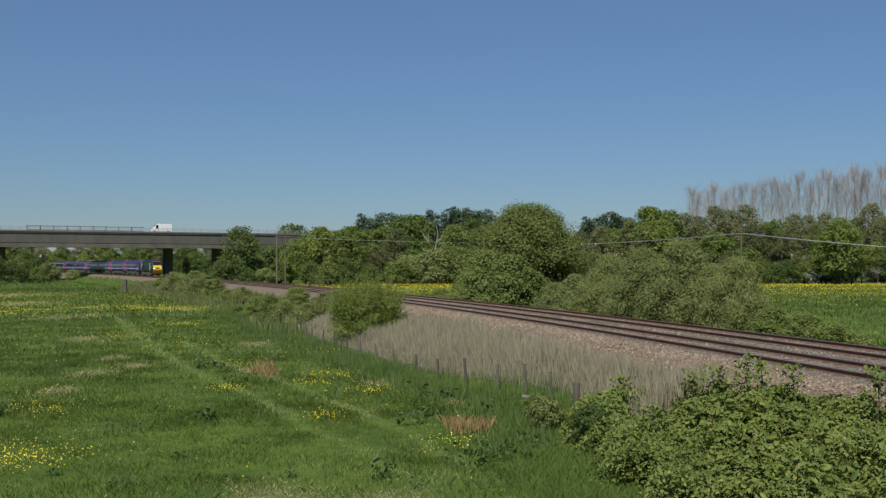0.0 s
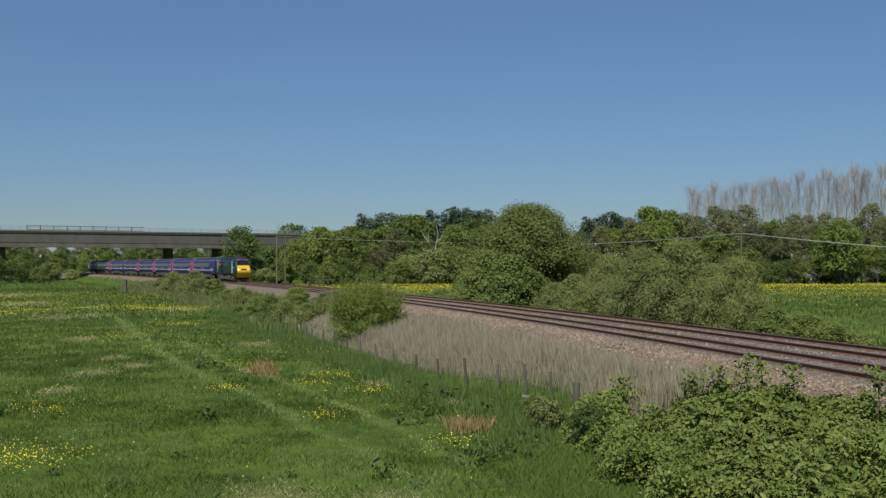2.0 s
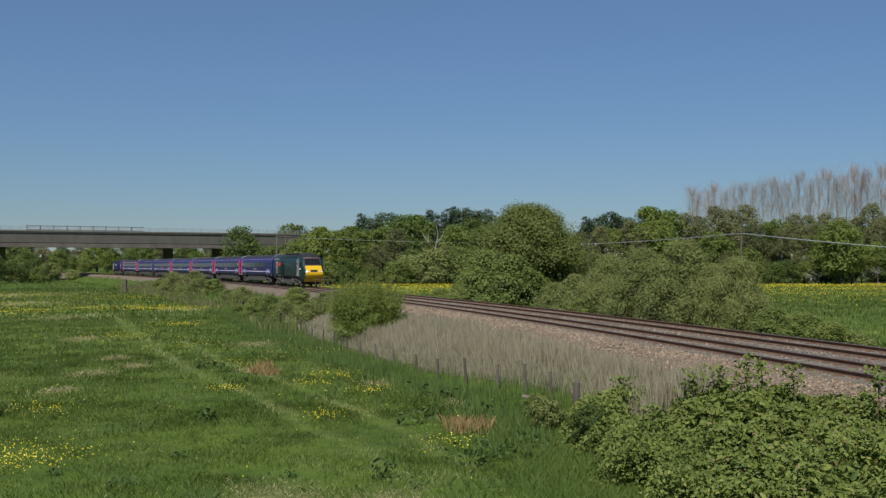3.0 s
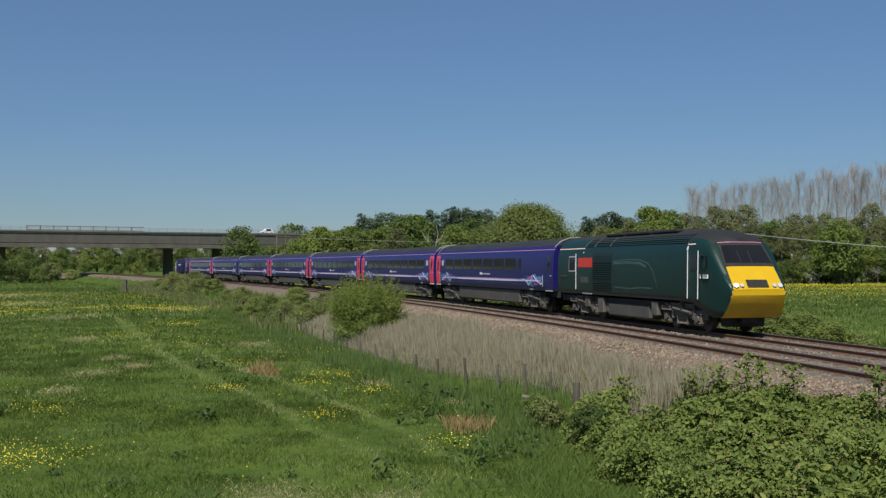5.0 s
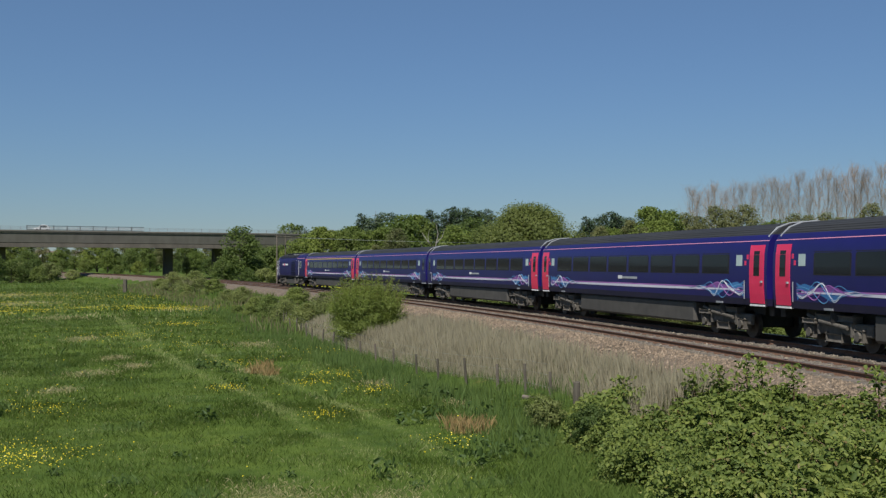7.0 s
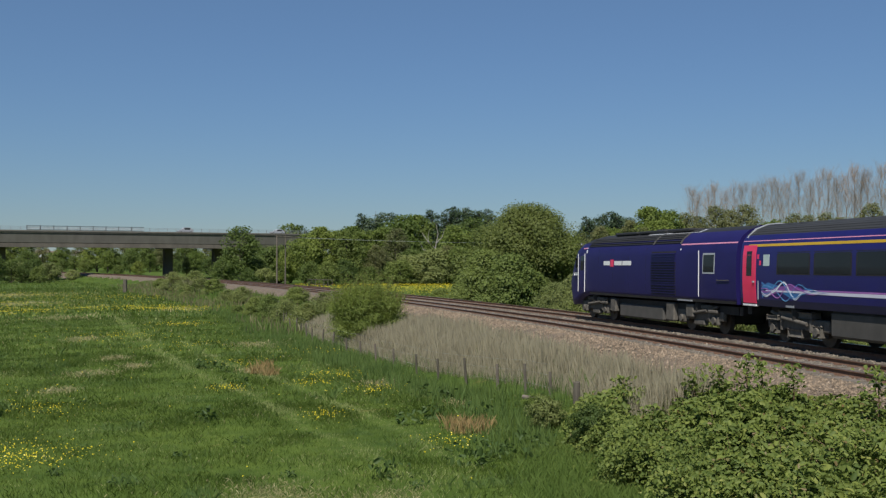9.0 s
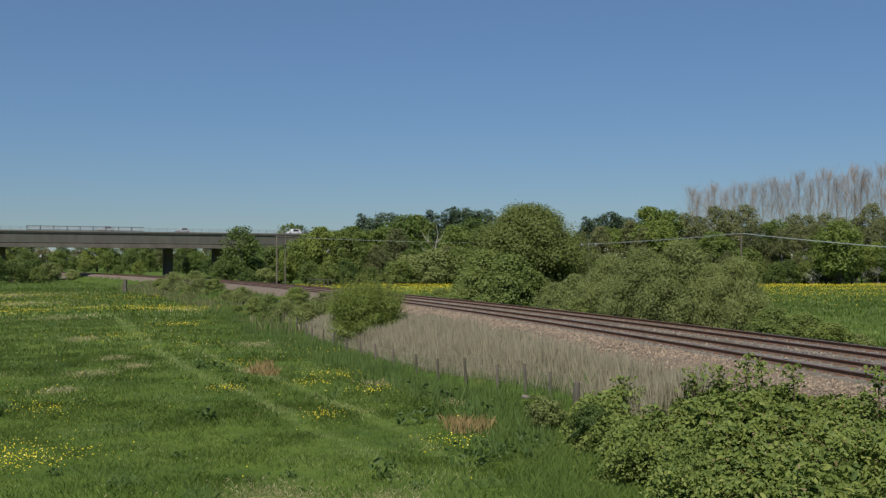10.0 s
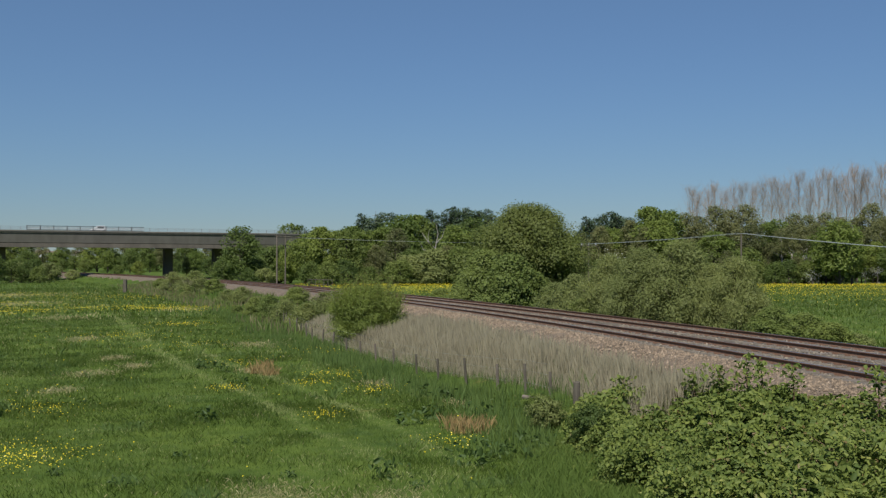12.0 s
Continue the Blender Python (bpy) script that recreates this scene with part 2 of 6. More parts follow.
def tubes(paths, sides=5):
    """Tapered limbs: a list of (points, radii). Returns verts and quads."""
    V, F, base = [], [], 0
    for pts, rad in paths:
        pts = [Vector(p) for p in pts]
        for i, p in enumerate(pts):
            d = (pts[min(i + 1, len(pts) - 1)] - pts[max(i - 1, 0)]).normalized()
            u = d.orthogonal().normalized()
            w = d.cross(u)
            for k in range(sides):
                an = 2 * math.pi * k / sides
                V.append(p + (u * math.cos(an) + w * math.sin(an)) * rad[i])
        for i in range(len(pts) - 1):
            for k in range(sides):
                k2 = (k + 1) % sides
                F.append((base + i * sides + k, base + i * sides + k2, base + (i + 1) * sides + k2, base + (i + 1) * sides + k))
        base += len(pts) * sides
    return np.array([tuple(v) for v in V]), np.array(F)


def leaf_quads(P, N, size, aspect=0.6, fold=0.15):
    """One pointed leaf (two joined triangles as a bent diamond) at each point."""
    n = len(P)
    N = N / (np.linalg.norm(N, axis=1, keepdims=True) + 1e-9)
    R = rng.normal(size=(n, 3))
    T = np.cross(N, R)
    T /= np.linalg.norm(T, axis=1, keepdims=True) + 1e-9
    B = np.cross(N, T)
    s = np.asarray(size).reshape(-1, 1) * np.ones((n, 1))
    V = np.empty((n, 4, 3))
    V[:, 0] = P - T * s * 0.5
    V[:, 1] = P + B * s * aspect * 0.5 + N * s * fold
    V[:, 2] = P + T * s * 0.5
    V[:, 3] = P - B * s * aspect * 0.5 + N * s * fold
    F = np.arange(n * 4).reshape(n, 4)
    return V.reshape(-1, 3), F


def leaf_tris(P, N, size, aspect=0.6):
    """One small pointed leaf at each point."""
    n = len(P)
    N = N / (np.linalg.norm(N, axis=1, keepdims=True) + 1e-9)
    T = np.cross(N, rng.normal(size=(n, 3)))
    T /= np.linalg.norm(T, axis=1, keepdims=True) + 1e-9
    B = np.cross(N, T)
    s = np.asarray(size).reshape(-1, 1) * np.ones((n, 1))
    V = np.empty((n, 3, 3))
    V[:, 0] = P - T * s * 0.4 + B * s * aspect * 0.55
    V[:, 1] = P - T * s * 0.4 - B * s * aspect * 0.55
    V[:, 2] = P + T * s * 0.7
    return V.reshape(-1, 3), np.arange(n * 3).reshape(n, 3)


def blades(P, height, width, lean=0.35, sides=1):
    """Grass blades: a tapering quad and a bent tip at each ground point."""
    n = len(P)
    an = rng.uniform(0, 2 * math.pi, n)
    la = rng.uniform(0, 2 * math.pi, n)
    h = np.asarray(height) * np.ones(n)
    w = np.asarray(width) * np.ones(n)
    le = np.abs(rng.normal(0, lean, n)) * h
    D = np.stack([np.cos(an), np.sin(an), np.zeros(n)], 1) * (w / 2)[:, None]
    L = np.stack([np.cos(la) * le, np.sin(la) * le, np.zeros(n)], 1)
    up = np.zeros((n, 3))
    up[:, 2] = 1
    V = np.empty((n, 4, 3))
    V[:, 0] = P - D
    V[:, 1] = P + D
    V[:, 2] = P + D * 0.8 + L * 0.4 + up * (h * 0.6)[:, None]
    V[:, 3] = P + L + up * h[:, None]
    return V.reshape(-1, 3), np.arange(n * 4).reshape(n, 4)


def scatter(fn, rect, count):
    """Random points in a rectangle kept with the chance fn(x, y)."""
    x0, x1, y0, y1 = rect
    x = rng.uniform(x0, x1, count)
    y = rng.uniform(y0, y1, count)
    keep = rng.uniform(0, 1, count) < fn(x, y)
    return x[keep], y[keep]


# ---- the railway's line ----
STEP = 0.5
S = np.arange(-420, 760, STEP)
KAPPA = np.interp(S, [-62, -60, 50, 120, 200, 420], [0, -0.00197, -0.00197, -0.00082, -0.00057, -0.00031])
TH = np.cumsum(KAPPA) * STEP
TH += -0.12393 - np.interp(0, S, TH)
LX = np.cumsum(np.sin(TH)) * STEP
LY = np.cumsum(np.cos(TH)) * STEP
LX += 18.92 - np.interp(0, S, LX)
LY += -7.855 - np.interp(0, S, LY)
RAIL_Z = 1.75
TRACK_GAP = 3.4


def line(s, off=0.0):
    """A place on the far track's middle, off metres towards the meadow."""
    t = np.interp(s, S, TH)
    return np.interp(s, S, LX) - off * np.cos(t), np.interp(s, S, LY) + off * np.sin(t), t


def offset_from_line(x, y):
    """Distance from the far track's middle, positive towards the meadow."""
    x, y = np.atleast_1d(x).astype(float), np.atleast_1d(y).astype(float)
    out = np.empty(len(x))
    sub = slice(None, None, 8)
    lx, ly, th = LX[sub], LY[sub], TH[sub]
    for i in range(0, len(x), 20000):
        a, b = x[i:i + 20000], y[i:i + 20000]
        j = np.argmin((a[:, None] - lx) ** 2 + (b[:, None] - ly) ** 2, axis=1)
        out[i:i + 20000] = -((a - lx[j]) * np.cos(th[j]) - (b - ly[j]) * np.sin(th[j]))
    return out


def ground_z(x, y):
    x, y = np.atleast_1d(x).astype(float), np.atleast_1d(y).astype(float)
    d = offset_from_line(x, y)
    bank = np.interp(d, [-7.5, -4.2, -3.0, 7.0, 8.2, 10.5], [0, 0.95, 1.05, 1.05, 0.75, 0])
    bump = 0.06 * np.sin(x * 0.9 + 1.3 * np.sin(y * 0.31)) * np.sin(y * 0.7 + 0.8 * np.sin(x * 0.23))
    far = np.clip((y - 330) / 500, 0, 1) * 6
    return np.maximum(bank, 0) + bump * (bank < 0.1) * (np.abs(x) + np.abs(y) < 300) + far


def height_at(x, y):
    return float(ground_z(x, y)[0])

# ---- ground: one sheet to the horizon ----


def build_ground():
    xs = np.unique(np.concatenate([np.linspace(-2600, -160, 16), np.arange(-160, -40, 4.0), np.arange(-40, 40, 0.8), np.arange(40, 160, 5.0), np.linspace(160, 2600, 16)]))
    ys = np.unique(np.concatenate([np.linspace(-900, -30, 10), np.arange(-30, 10, 4.0), np.arange(10, 80, 0.8), np.arange(80, 330, 2.5), np.linspace(330, 3600, 22)]))
    gx, gy = np.meshgrid(xs, ys)
    z = ground_z(gx.ravel(), gy.ravel())
    V = np.stack([gx.ravel(), gy.ravel(), z], 1)
    nx, ny = len(xs), len(ys)
    i = (np.arange(ny - 1)[:, None] * nx + np.arange(nx - 1)).ravel()
    F = np.stack([i, i + 1, i + nx + 1, i + nx], 1)
    ob = piece("ground", fast_mesh("ground", V, F, M_ground, True))
    tagged(ob, "green meadow turf with dry and yellow patches", "ground", kind="structure")


build_ground()


# ---- ballast bed and the two tracks ----
S_NEAR, S_FAR = -30.0, 560.0


def sweep(profile, s_values, off=0.0):
    """Sweeps a cross profile of (towards the meadow, height) along the line."""
    x, y, t = line(s_values, off)
    V = []
    for d, z in profile:
        V.append(np.stack([x - d * np.cos(t), y + d * np.sin(t), np.full(len(x), z)], 1))
    V = np.stack(V, 1)
    n, k = len(s_values), len(profile)
    F = []
    for j in range(k - 1):
        a = np.arange(n - 1) * k + j
        F.append(np.stack([a, a + 1, a + k + 1, a + k], 1))
    return V.reshape(-1, 3), np.concatenate(F)


def build_ballast():
    s = np.concatenate([np.arange(S_NEAR, 140, 1.0), np.arange(140, S_FAR, 4.0)])
    prof = [(-4.6, 0.8), (-2.6, 1.42), (-1.4, 1.59), (1.4, 1.59), (1.75, 1.55), (2.1, 1.59), (4.9, 1.59), (5.5, 1.47), (7.0, 0.75), (8.2, 0.25), (8.8, -0.1)]
    for name, lo, hi, m, lab in (("ballast_bed", 0, 7, M_ballast_dark, "bed of darker grey railway ballast under the tracks"),
                                 ("ballast_shoulder", 6, 11, M_ballast, "sloping shoulder of tan granite railway ballast")):
        V, F = sweep(prof[lo:hi], s)
        inner = np.ones(len(V), bool)
        inner.reshape(len(s), -1)[:, -1 if lo == 0 else 0] = False
        V[:, 2] += np.where(inner, rng.normal(0, 0.02, len(V)), 0)
        tagged(piece(name, fast_mesh(name, V, F, m, True)), lab, "ballast", kind="structure")
    # loose stones on the shoulder that faces the meadow and between the rails
    n = 72000
    sv = 6 + 95 * rng.uniform(0, 1, n) ** 1.4
    d = np.where(rng.uniform(0, 1, n) < 0.6, rng.uniform(4.7, 7.4, n), rng.uniform(-2.6, 4.7, n))
    ok = np.abs(np.abs(d) - 0.7535) > 0.09
    ok &= np.abs(np.abs(d - TRACK_GAP) - 0.7535) > 0.09
    sv, d = sv[ok], d[ok]
    n = len(d)
    x, y, t = line(sv)
    px, py = x - d * np.cos(t), y + d * np.sin(t)
    z = np.interp(d, [p[0] for p in prof], [p[1] for p in prof])
    C = np.stack([px, py, z - 0.005], 1)
    r = rng.uniform(0.022, 0.052, (n, 1, 1)) * (0.8 + sv / 120)[:, None, None]
    spike = np.array([(1, 0.2, 0), (-0.1, 1, 0), (-1, -0.2, 0), (0.2, -1, 0), (0, 0, 0.9)], float)
    V = C[:, None, :] + spike[None] * r * rng.uniform(0.55, 1.35, (n, 5, 1))
    tri = np.array([(0, 1, 4), (1, 2, 4), (2, 3, 4), (3, 0, 4)])
    for name, sel, m, lab in (("loose_ballast_stones", d > 4.75, M_stone, "loose angular tan granite stones on the shoulder"),
                              ("track_bed_stones", d <= 4.75, M_stone_dark, "darker stones between the rails")):
        k = int(sel.sum())
        F = (np.arange(k)[:, None, None] * 5 + tri[None]).reshape(-1, 3)
        tagged(piece(name, fast_mesh(name, V[sel].reshape(-1, 3), F, m)), lab, "stones", kind="stuff")


build_ballast()


def rail_profile(c):
    return [(c - 0.07, 1.57), (c - 0.07, 1.60), (c - 0.012, 1.635), (c - 0.012, 1.71), (c - 0.036, 1.72), (c - 0.036, 1.748),
            (c + 0.036, 1.748), (c + 0.036, 1.72), (c + 0.012, 1.71), (c + 0.012, 1.635), (c + 0.07, 1.60), (c + 0.07, 1.57)]


def build_track(name, off, label):
    t = thing(name, pose(0, 0, 0), label, "railway track", "railway tracks", "structure")
    s = np.concatenate([np.arange(S_NEAR, 160, 2.0), np.arange(160, S_FAR, 5.0)])
    for c in (-0.7535, 0.7535):
        V, F = sweep(rail_profile(c), s, off)
        rail = piece("rail", fast_mesh("rail", V, F, M_rail), t, "rusty steel rail")
        V, F = sweep([(c - 0.034, 1.750), (c + 0.034, 1.750)], s, off)
        piece("running_surface", fast_mesh("running_surface", V, F, M_railtop), rail, "polished rail head")
    bm = boxed(-0.14, 0.14, -1.25, 1.25, -0.12, 0.0, 0.02)
    box(bm, -0.08, 0.08, -0.90, -0.62, 0.0, 0.02)
    box(bm, -0.08, 0.08, 0.62, 0.90, 0.0, 0.02)
    first = part("sleeper", bm, M_sleeper, t)
    first.matrix_basis = Matrix()
    me = first.data
    bpy.data.objects.remove(first)
    for k in range(285):
        sv = 14 + 0.65 * k
        x, y, th = line(sv, off)
        piece("sleeper", me, t, "", Matrix.Translation((x, y, 1.602)) @ Matrix.Rotation(math.pi / 2 - th, 4, "Z"))
    return t


build_track("railway_track", 0.0, "far track of rusty rails on concrete sleepers")
build_track("railway_track", TRACK_GAP, "track of rusty rails on concrete sleepers beside the reeds")


# ---- road viaduct ----
V0 = Vector((-119.0, 300.0, 0))
VD = Vector((0.88, 0.475, 0)).normalized()
VN = Vector((-VD.y, VD.x, 0))
VIA = Matrix(((VD.x, VN.x, 0, V0.x), (VD.y, VN.y, 0, V0.y), (0, 0, 1, 0), (0, 0, 0, 1)))
DECK_Z = 13.5


def extrude_profile(profile, q0, q1):
    bm = bmesh.new()
    a = [bm.verts.new((q0, y, z)) for y, z in profile]
    b = [bm.verts.new((q1, y, z)) for y, z in profile]
    n = len(profile)
    for i in range(n):
        bm.faces.new((a[i], a[(i + 1) % n], b[(i + 1) % n], b[i]))
    bm.faces.new(a)
    bm.faces.new(b[::-1])
    return bm


def build_viaduct():
    v = thing("road_viaduct", VIA, "long grey concrete road viaduct over the railway", "viaduct", "", "structure")
    Q0, Q1 = -260.0, 480.0
    part("deck", extrude_profile([(0, DECK_Z), (0, DECK_Z - 0.42), (0.18, DECK_Z - 0.42), (0.55, DECK_Z - 3.1), (0.75, DECK_Z - 3.25), (25.25, DECK_Z - 3.25), (25.45, DECK_Z - 3.1), (25.82, DECK_Z - 0.42), (26, DECK_Z - 0.42), (26, DECK_Z)], Q0, Q1), M_concrete, v, "weathered concrete box deck")
    part("road_surface", boxed(Q0, Q1, 0.8, 25.2, DECK_Z + 0.004, DECK_Z + 0.06), M_asphalt, v)
    part("edge_beam", boxed(Q0, Q1, -0.12, 0.5, DECK_Z - 0.15, DECK_Z + 0.30, 0.03), M_concrete, v, "pale concrete edge beam")
    part("edge_beam", boxed(Q0, Q1, 25.5, 26.1, DECK_Z - 0.15, DECK_Z + 0.30, 0.03), M_concrete, v)
    # lower band of the fascia, its shade carried by the darker concrete
    part("soffit_beam", boxed(Q0, Q1, 0.62, 1.5, DECK_Z - 4.4, DECK_Z - 3.252, 0.03), M_concrete_shaded, v, "lower beam in concrete darkened for shade")
    for z in (0.62, 0.95, 1.25):
        part("parapet_rail", boxed(Q0, Q1, 0.1, 0.16, DECK_Z + z - 0.03, DECK_Z + z + 0.03), M_steel, v)
    me = None
    for k in range(150):
        if me is None:
            o = part("parapet_post", boxed(-0.05, 0.05, 0.08, 0.2, 0, 1.0), M_steel, v)
            me = o.data
        else:
            o = piece("parapet_post", me, v)
        o.matrix_basis = pose(-30 + 2.5 * k, 0, DECK_Z + 0.28)
    # taller solid parapet over the railway
    for z in (0.65, 0.85, 1.05, 1.25):
        part("infill_rail", boxed(6.7, 38.3, 0.02, 0.06, DECK_Z + z - 0.04, DECK_Z + z + 0.04), M_panel, v, "pale parapet rail over the railway")
    for z in (0.42, 1.45):
        part("high_parapet_rail", boxed(6.7, 38.3, -0.05, 0.12, DECK_Z + z - 0.07, DECK_Z + z + 0.07), M_steel_dark, v)
    for k in range(9):
        part("high_parapet_post", boxed(6.7 + 3.5 * k - 0.1, 6.7 + 3.5 * k + 0.1, -0.05, 0.15, DECK_Z + 0.3, DECK_Z + 1.6), M_steel_dark, v)
    for q in (-92, -45, 1.5, 48.5, 63.5, 110):
        part("pier", boxed(q - 1.2, q + 1.2, 11.5, 14.5, -1.0, DECK_Z - 4.3, 0.15), M_concrete_shaded, v, "dark concrete pier")
        part("pier_crosshead", boxed(q - 1.3, q + 1.3, 3.0, 23.0, DECK_Z - 4.3, DECK_Z - 3.252, 0.1), M_concrete_shaded, v)


build_viaduct()


# ---- trees ----


def crown_points(blobs, per_blob, rng_scale=1.0):
    P, N = [], []
    for (c, r) in blobs:
        n = max(20, int(per_blob * r * r))
        d = rng.normal(size=(n, 3))
        d /= np.linalg.norm(d, axis=1, keepdims=True)
        d[:, 2] = np.where(d[:, 2] < -0.3, -d[:, 2], d[:, 2])
        rad = r * rng.uniform(0.45, 1.25, n)
        P.append(np.array(c) + d * rad[:, None] * np.array([1, 1, 0.85]))
        N.append(d + rng.normal(0, 0.38, (n, 3)) + np.array([0, 0, 0.35]))
    return np.concatenate(P), np.concatenate(N)


def tree_mesh(height, width, leaf, material, leaf_size=0.34, trunk_r=0.28, bare=0.15, n_blobs=84, density=40, shape=1.0, aspect=0.75, leaves=6500, bark=None):
    """Meshes of a trunk with limbs and of a crown of many leaf clumps."""
    blobs, limbs = [], []
    z0 = height * bare
    lean = rng.normal(0, 0.03, 2)
    top = Vector((lean[0] * height, lean[1] * height, height * 0.86))
    limbs.append(([(0, 0, -0.4), (0.02, 0, z0), (lean[0] * height * 0.5, lean[1] * height * 0.5, height * 0.5), tuple(top)], [trunk_r * 1.25, trunk_r, trunk_r * 0.6, 0.04]))
    for i in range(n_blobs):
        u = rng.uniform(0, 1)
        z = z0 + (height - z0) * (0.08 + 0.88 * u)
        env = (math.sin(math.pi * min(1, (0.16 + 0.80 * u)) ** shape)) ** 0.75
        an = rng.uniform(0, 2 * math.pi)
        rr = width / 2 * env * rng.uniform(0.45, 0.98)
        r = width * rng.uniform(0.07, 0.19) * (0.6 + 0.5 * env)
        c = (math.cos(an) * rr, math.sin(an) * rr, min(z, height - r * 0.8))
        blobs.append((c, r))
        if i % 4 == 0:
            zs = max(z0 * 0.7, c[2] - rr * 0.8)
            limbs.append(([(0, 0, zs), (c[0] * 0.5, c[1] * 0.5, (zs + c[2]) / 2 + 0.1), c], [trunk_r * 0.4, trunk_r * 0.25, 0.03]))
    P, N = crown_points(blobs, density / leaf_size ** 2 * 0.26)
    # loose leaves between the clumps
    k = int(len(P) * 0.4)
    j = rng.integers(0, len(blobs), (2, k))
    C = np.array([b[0] for b in blobs])
    t = rng.uniform(0, 1, (k, 1))
    Q = C[j[0]] * t + C[j[1]] * (1 - t)
    Q[:, :2] *= rng.uniform(0.9, 1.38, (k, 1))
    Q += rng.normal(0, width * 0.045, (k, 3))
    P = np.concatenate([P, Q])
    N = np.concatenate([N, Q * np.array([1, 1, 0.3]) / width * 2 + rng.normal(0, 0.38, (k, 3)) + np.array([0, 0, 0.4])])
    P[:, 2] = np.maximum(P[:, 2], 0.05)
    if len(P) > leaves:
        pick = rng.permutation(len(P))[:leaves]
        leaf_size *= min(1.3, (len(P) / leaves) ** 0.3)
        P, N = P[pick], N[pick]
    sz = leaf_size * rng.uniform(0.6, 1.35, len(P))
    V, F = leaf_tris(P, N, sz, aspect)
    crown = fast_mesh("crown", V, F, leaf)
    TV, TF = tubes(limbs, 6)
    trunk = fast_mesh("trunk", TV, TF, bark or M_bark, True)
    return trunk, crown


def make_tree(name, meshes, label, category, group=""):
    t = thing(name, pose(0, 0, 0), label, category, group)
    piece("trunk", meshes[0], t)
    piece("crown", meshes[1], t)
    return t


def far(px, dist):
    """The place at a distance on a bearing."""
    return (px - 784) / 1975 * dist, dist


def put_tree(proto, px, dist, k=1.0, squash=1.0, label=""):
    x, y = far(px, dist)
    o = copy_thing(proto, Matrix())
    o.matrix_basis = Matrix.LocRotScale((x, y, height_at(x, y) - 0.05), Euler((0, 0, rng.uniform(0, 6.28))), (k * squash, k * squash, k))
    if label:
        o["label"] = label
    return o


oak = make_tree("oak_tree", tree_mesh(13, 11, M_leaf_oak, M_leaf_oak, 0.33, 0.35, 0.06), "bright green oak in fresh leaf", "tree", "wood behind the meadow")
oak_b = make_tree("oak_tree", tree_mesh(13, 9, M_leaf_oak, M_leaf_oak, 0.33, 0.35, 0.05, 60), "yellow-green oak in fresh leaf", "tree", "wood behind the meadow")
dark = make_tree("hawthorn_tree", tree_mesh(9, 10, M_leaf_dark, M_leaf_dark, 0.32, 0.25, 0.02, shape=0.8, leaves=4400), "dense dark green hawthorn tree", "tree", "wood behind the meadow")
dark_b = make_tree("sycamore_tree", tree_mesh(15, 10, M_leaf_dark, M_leaf_dark, 0.34, 0.35, 0.05), "tall dark green sycamore tree", "tree", "wood behind the meadow")
pine = make_tree("pine_tree", tree_mesh(18, 8, M_leaf_pine, M_leaf_pine, 0.32, 0.35, 0.16, 120, 44, 0.95), "dark blue-green Scots pine", "tree", "wood behind the meadow")
brown = make_tree("budding_tree", tree_mesh(14, 8, M_leaf_brown, M_leaf_brown, 0.28, 0.28, 0.08, 84, 24), "brownish tree just coming into leaf", "tree", "wood behind the meadow")
slender = make_tree("birch_tree", tree_mesh(15, 6.5, M_leaf_brown, M_leaf_brown, 0.26, 0.17, 0.50, 60, 20, leaves=3200, bark=M_dead), "slender pale-stemmed birch coming into leaf", "tree", "wood behind the meadow")
willow = make_tree("willow_scrub", tree_mesh(6, 8, M_leaf_willow, M_leaf_willow, 0.26, 0.15, 0.0, 60, 40, leaves=4800), "grey-green willow scrub at the wood's edge", "bush", "scrub")

# left of the railway and under the viaduct
for px, d, k, pr in ((20, 262, .62, dark), (55, 268, .62, dark), (88, 275, .8, willow), (38, 270, .8, willow), (70, 262, .45, dark), (128, 300, .5, willow), (-15, 255, .8, dark),
                     (150, 420, .62, dark), (190, 430, .66, oak), (230, 420, .60, dark_b), (265, 430, .58, oak_b), (110, 440, .52, dark), (65, 440, .50, dark), (25, 430, .6, dark),
                     (310, 410, .62, dark), (345, 400, .66, oak), (372, 380, .7, dark), (330, 350, .45, brown), (245, 360, .40, oak), (210, 380, .42, dark)):
    put_tree(pr, px, d, k)
# in front of the viaduct
put_tree(dark_b, 426, 236, 0.84, 1.0, "green oak standing before the viaduct")
for px, d, k, pr in ((455, 240, .62, dark), (470, 228, .60, willow), (505, 236, .58, oak_b), (455, 262, .72, dark), (450, 300, 1.0, dark), (466, 300, 1.05, dark), (482, 256, .95, dark), (494, 258, .98, dark), (510, 430, 1.28, dark_b), (532, 436, 1.25, dark_b), (474, 262, .80, willow), (493, 264, .75, dark), (515, 262, .8, dark), (395, 262, .62, dark), (540, 244, .86, oak), (566, 236, .95, oak_b), (590, 246, .92, oak), (612, 236, .80, dark_b), (395, 245, .62, dark), (440, 215, .40, dark)):
    put_tree(pr, px, d, k)
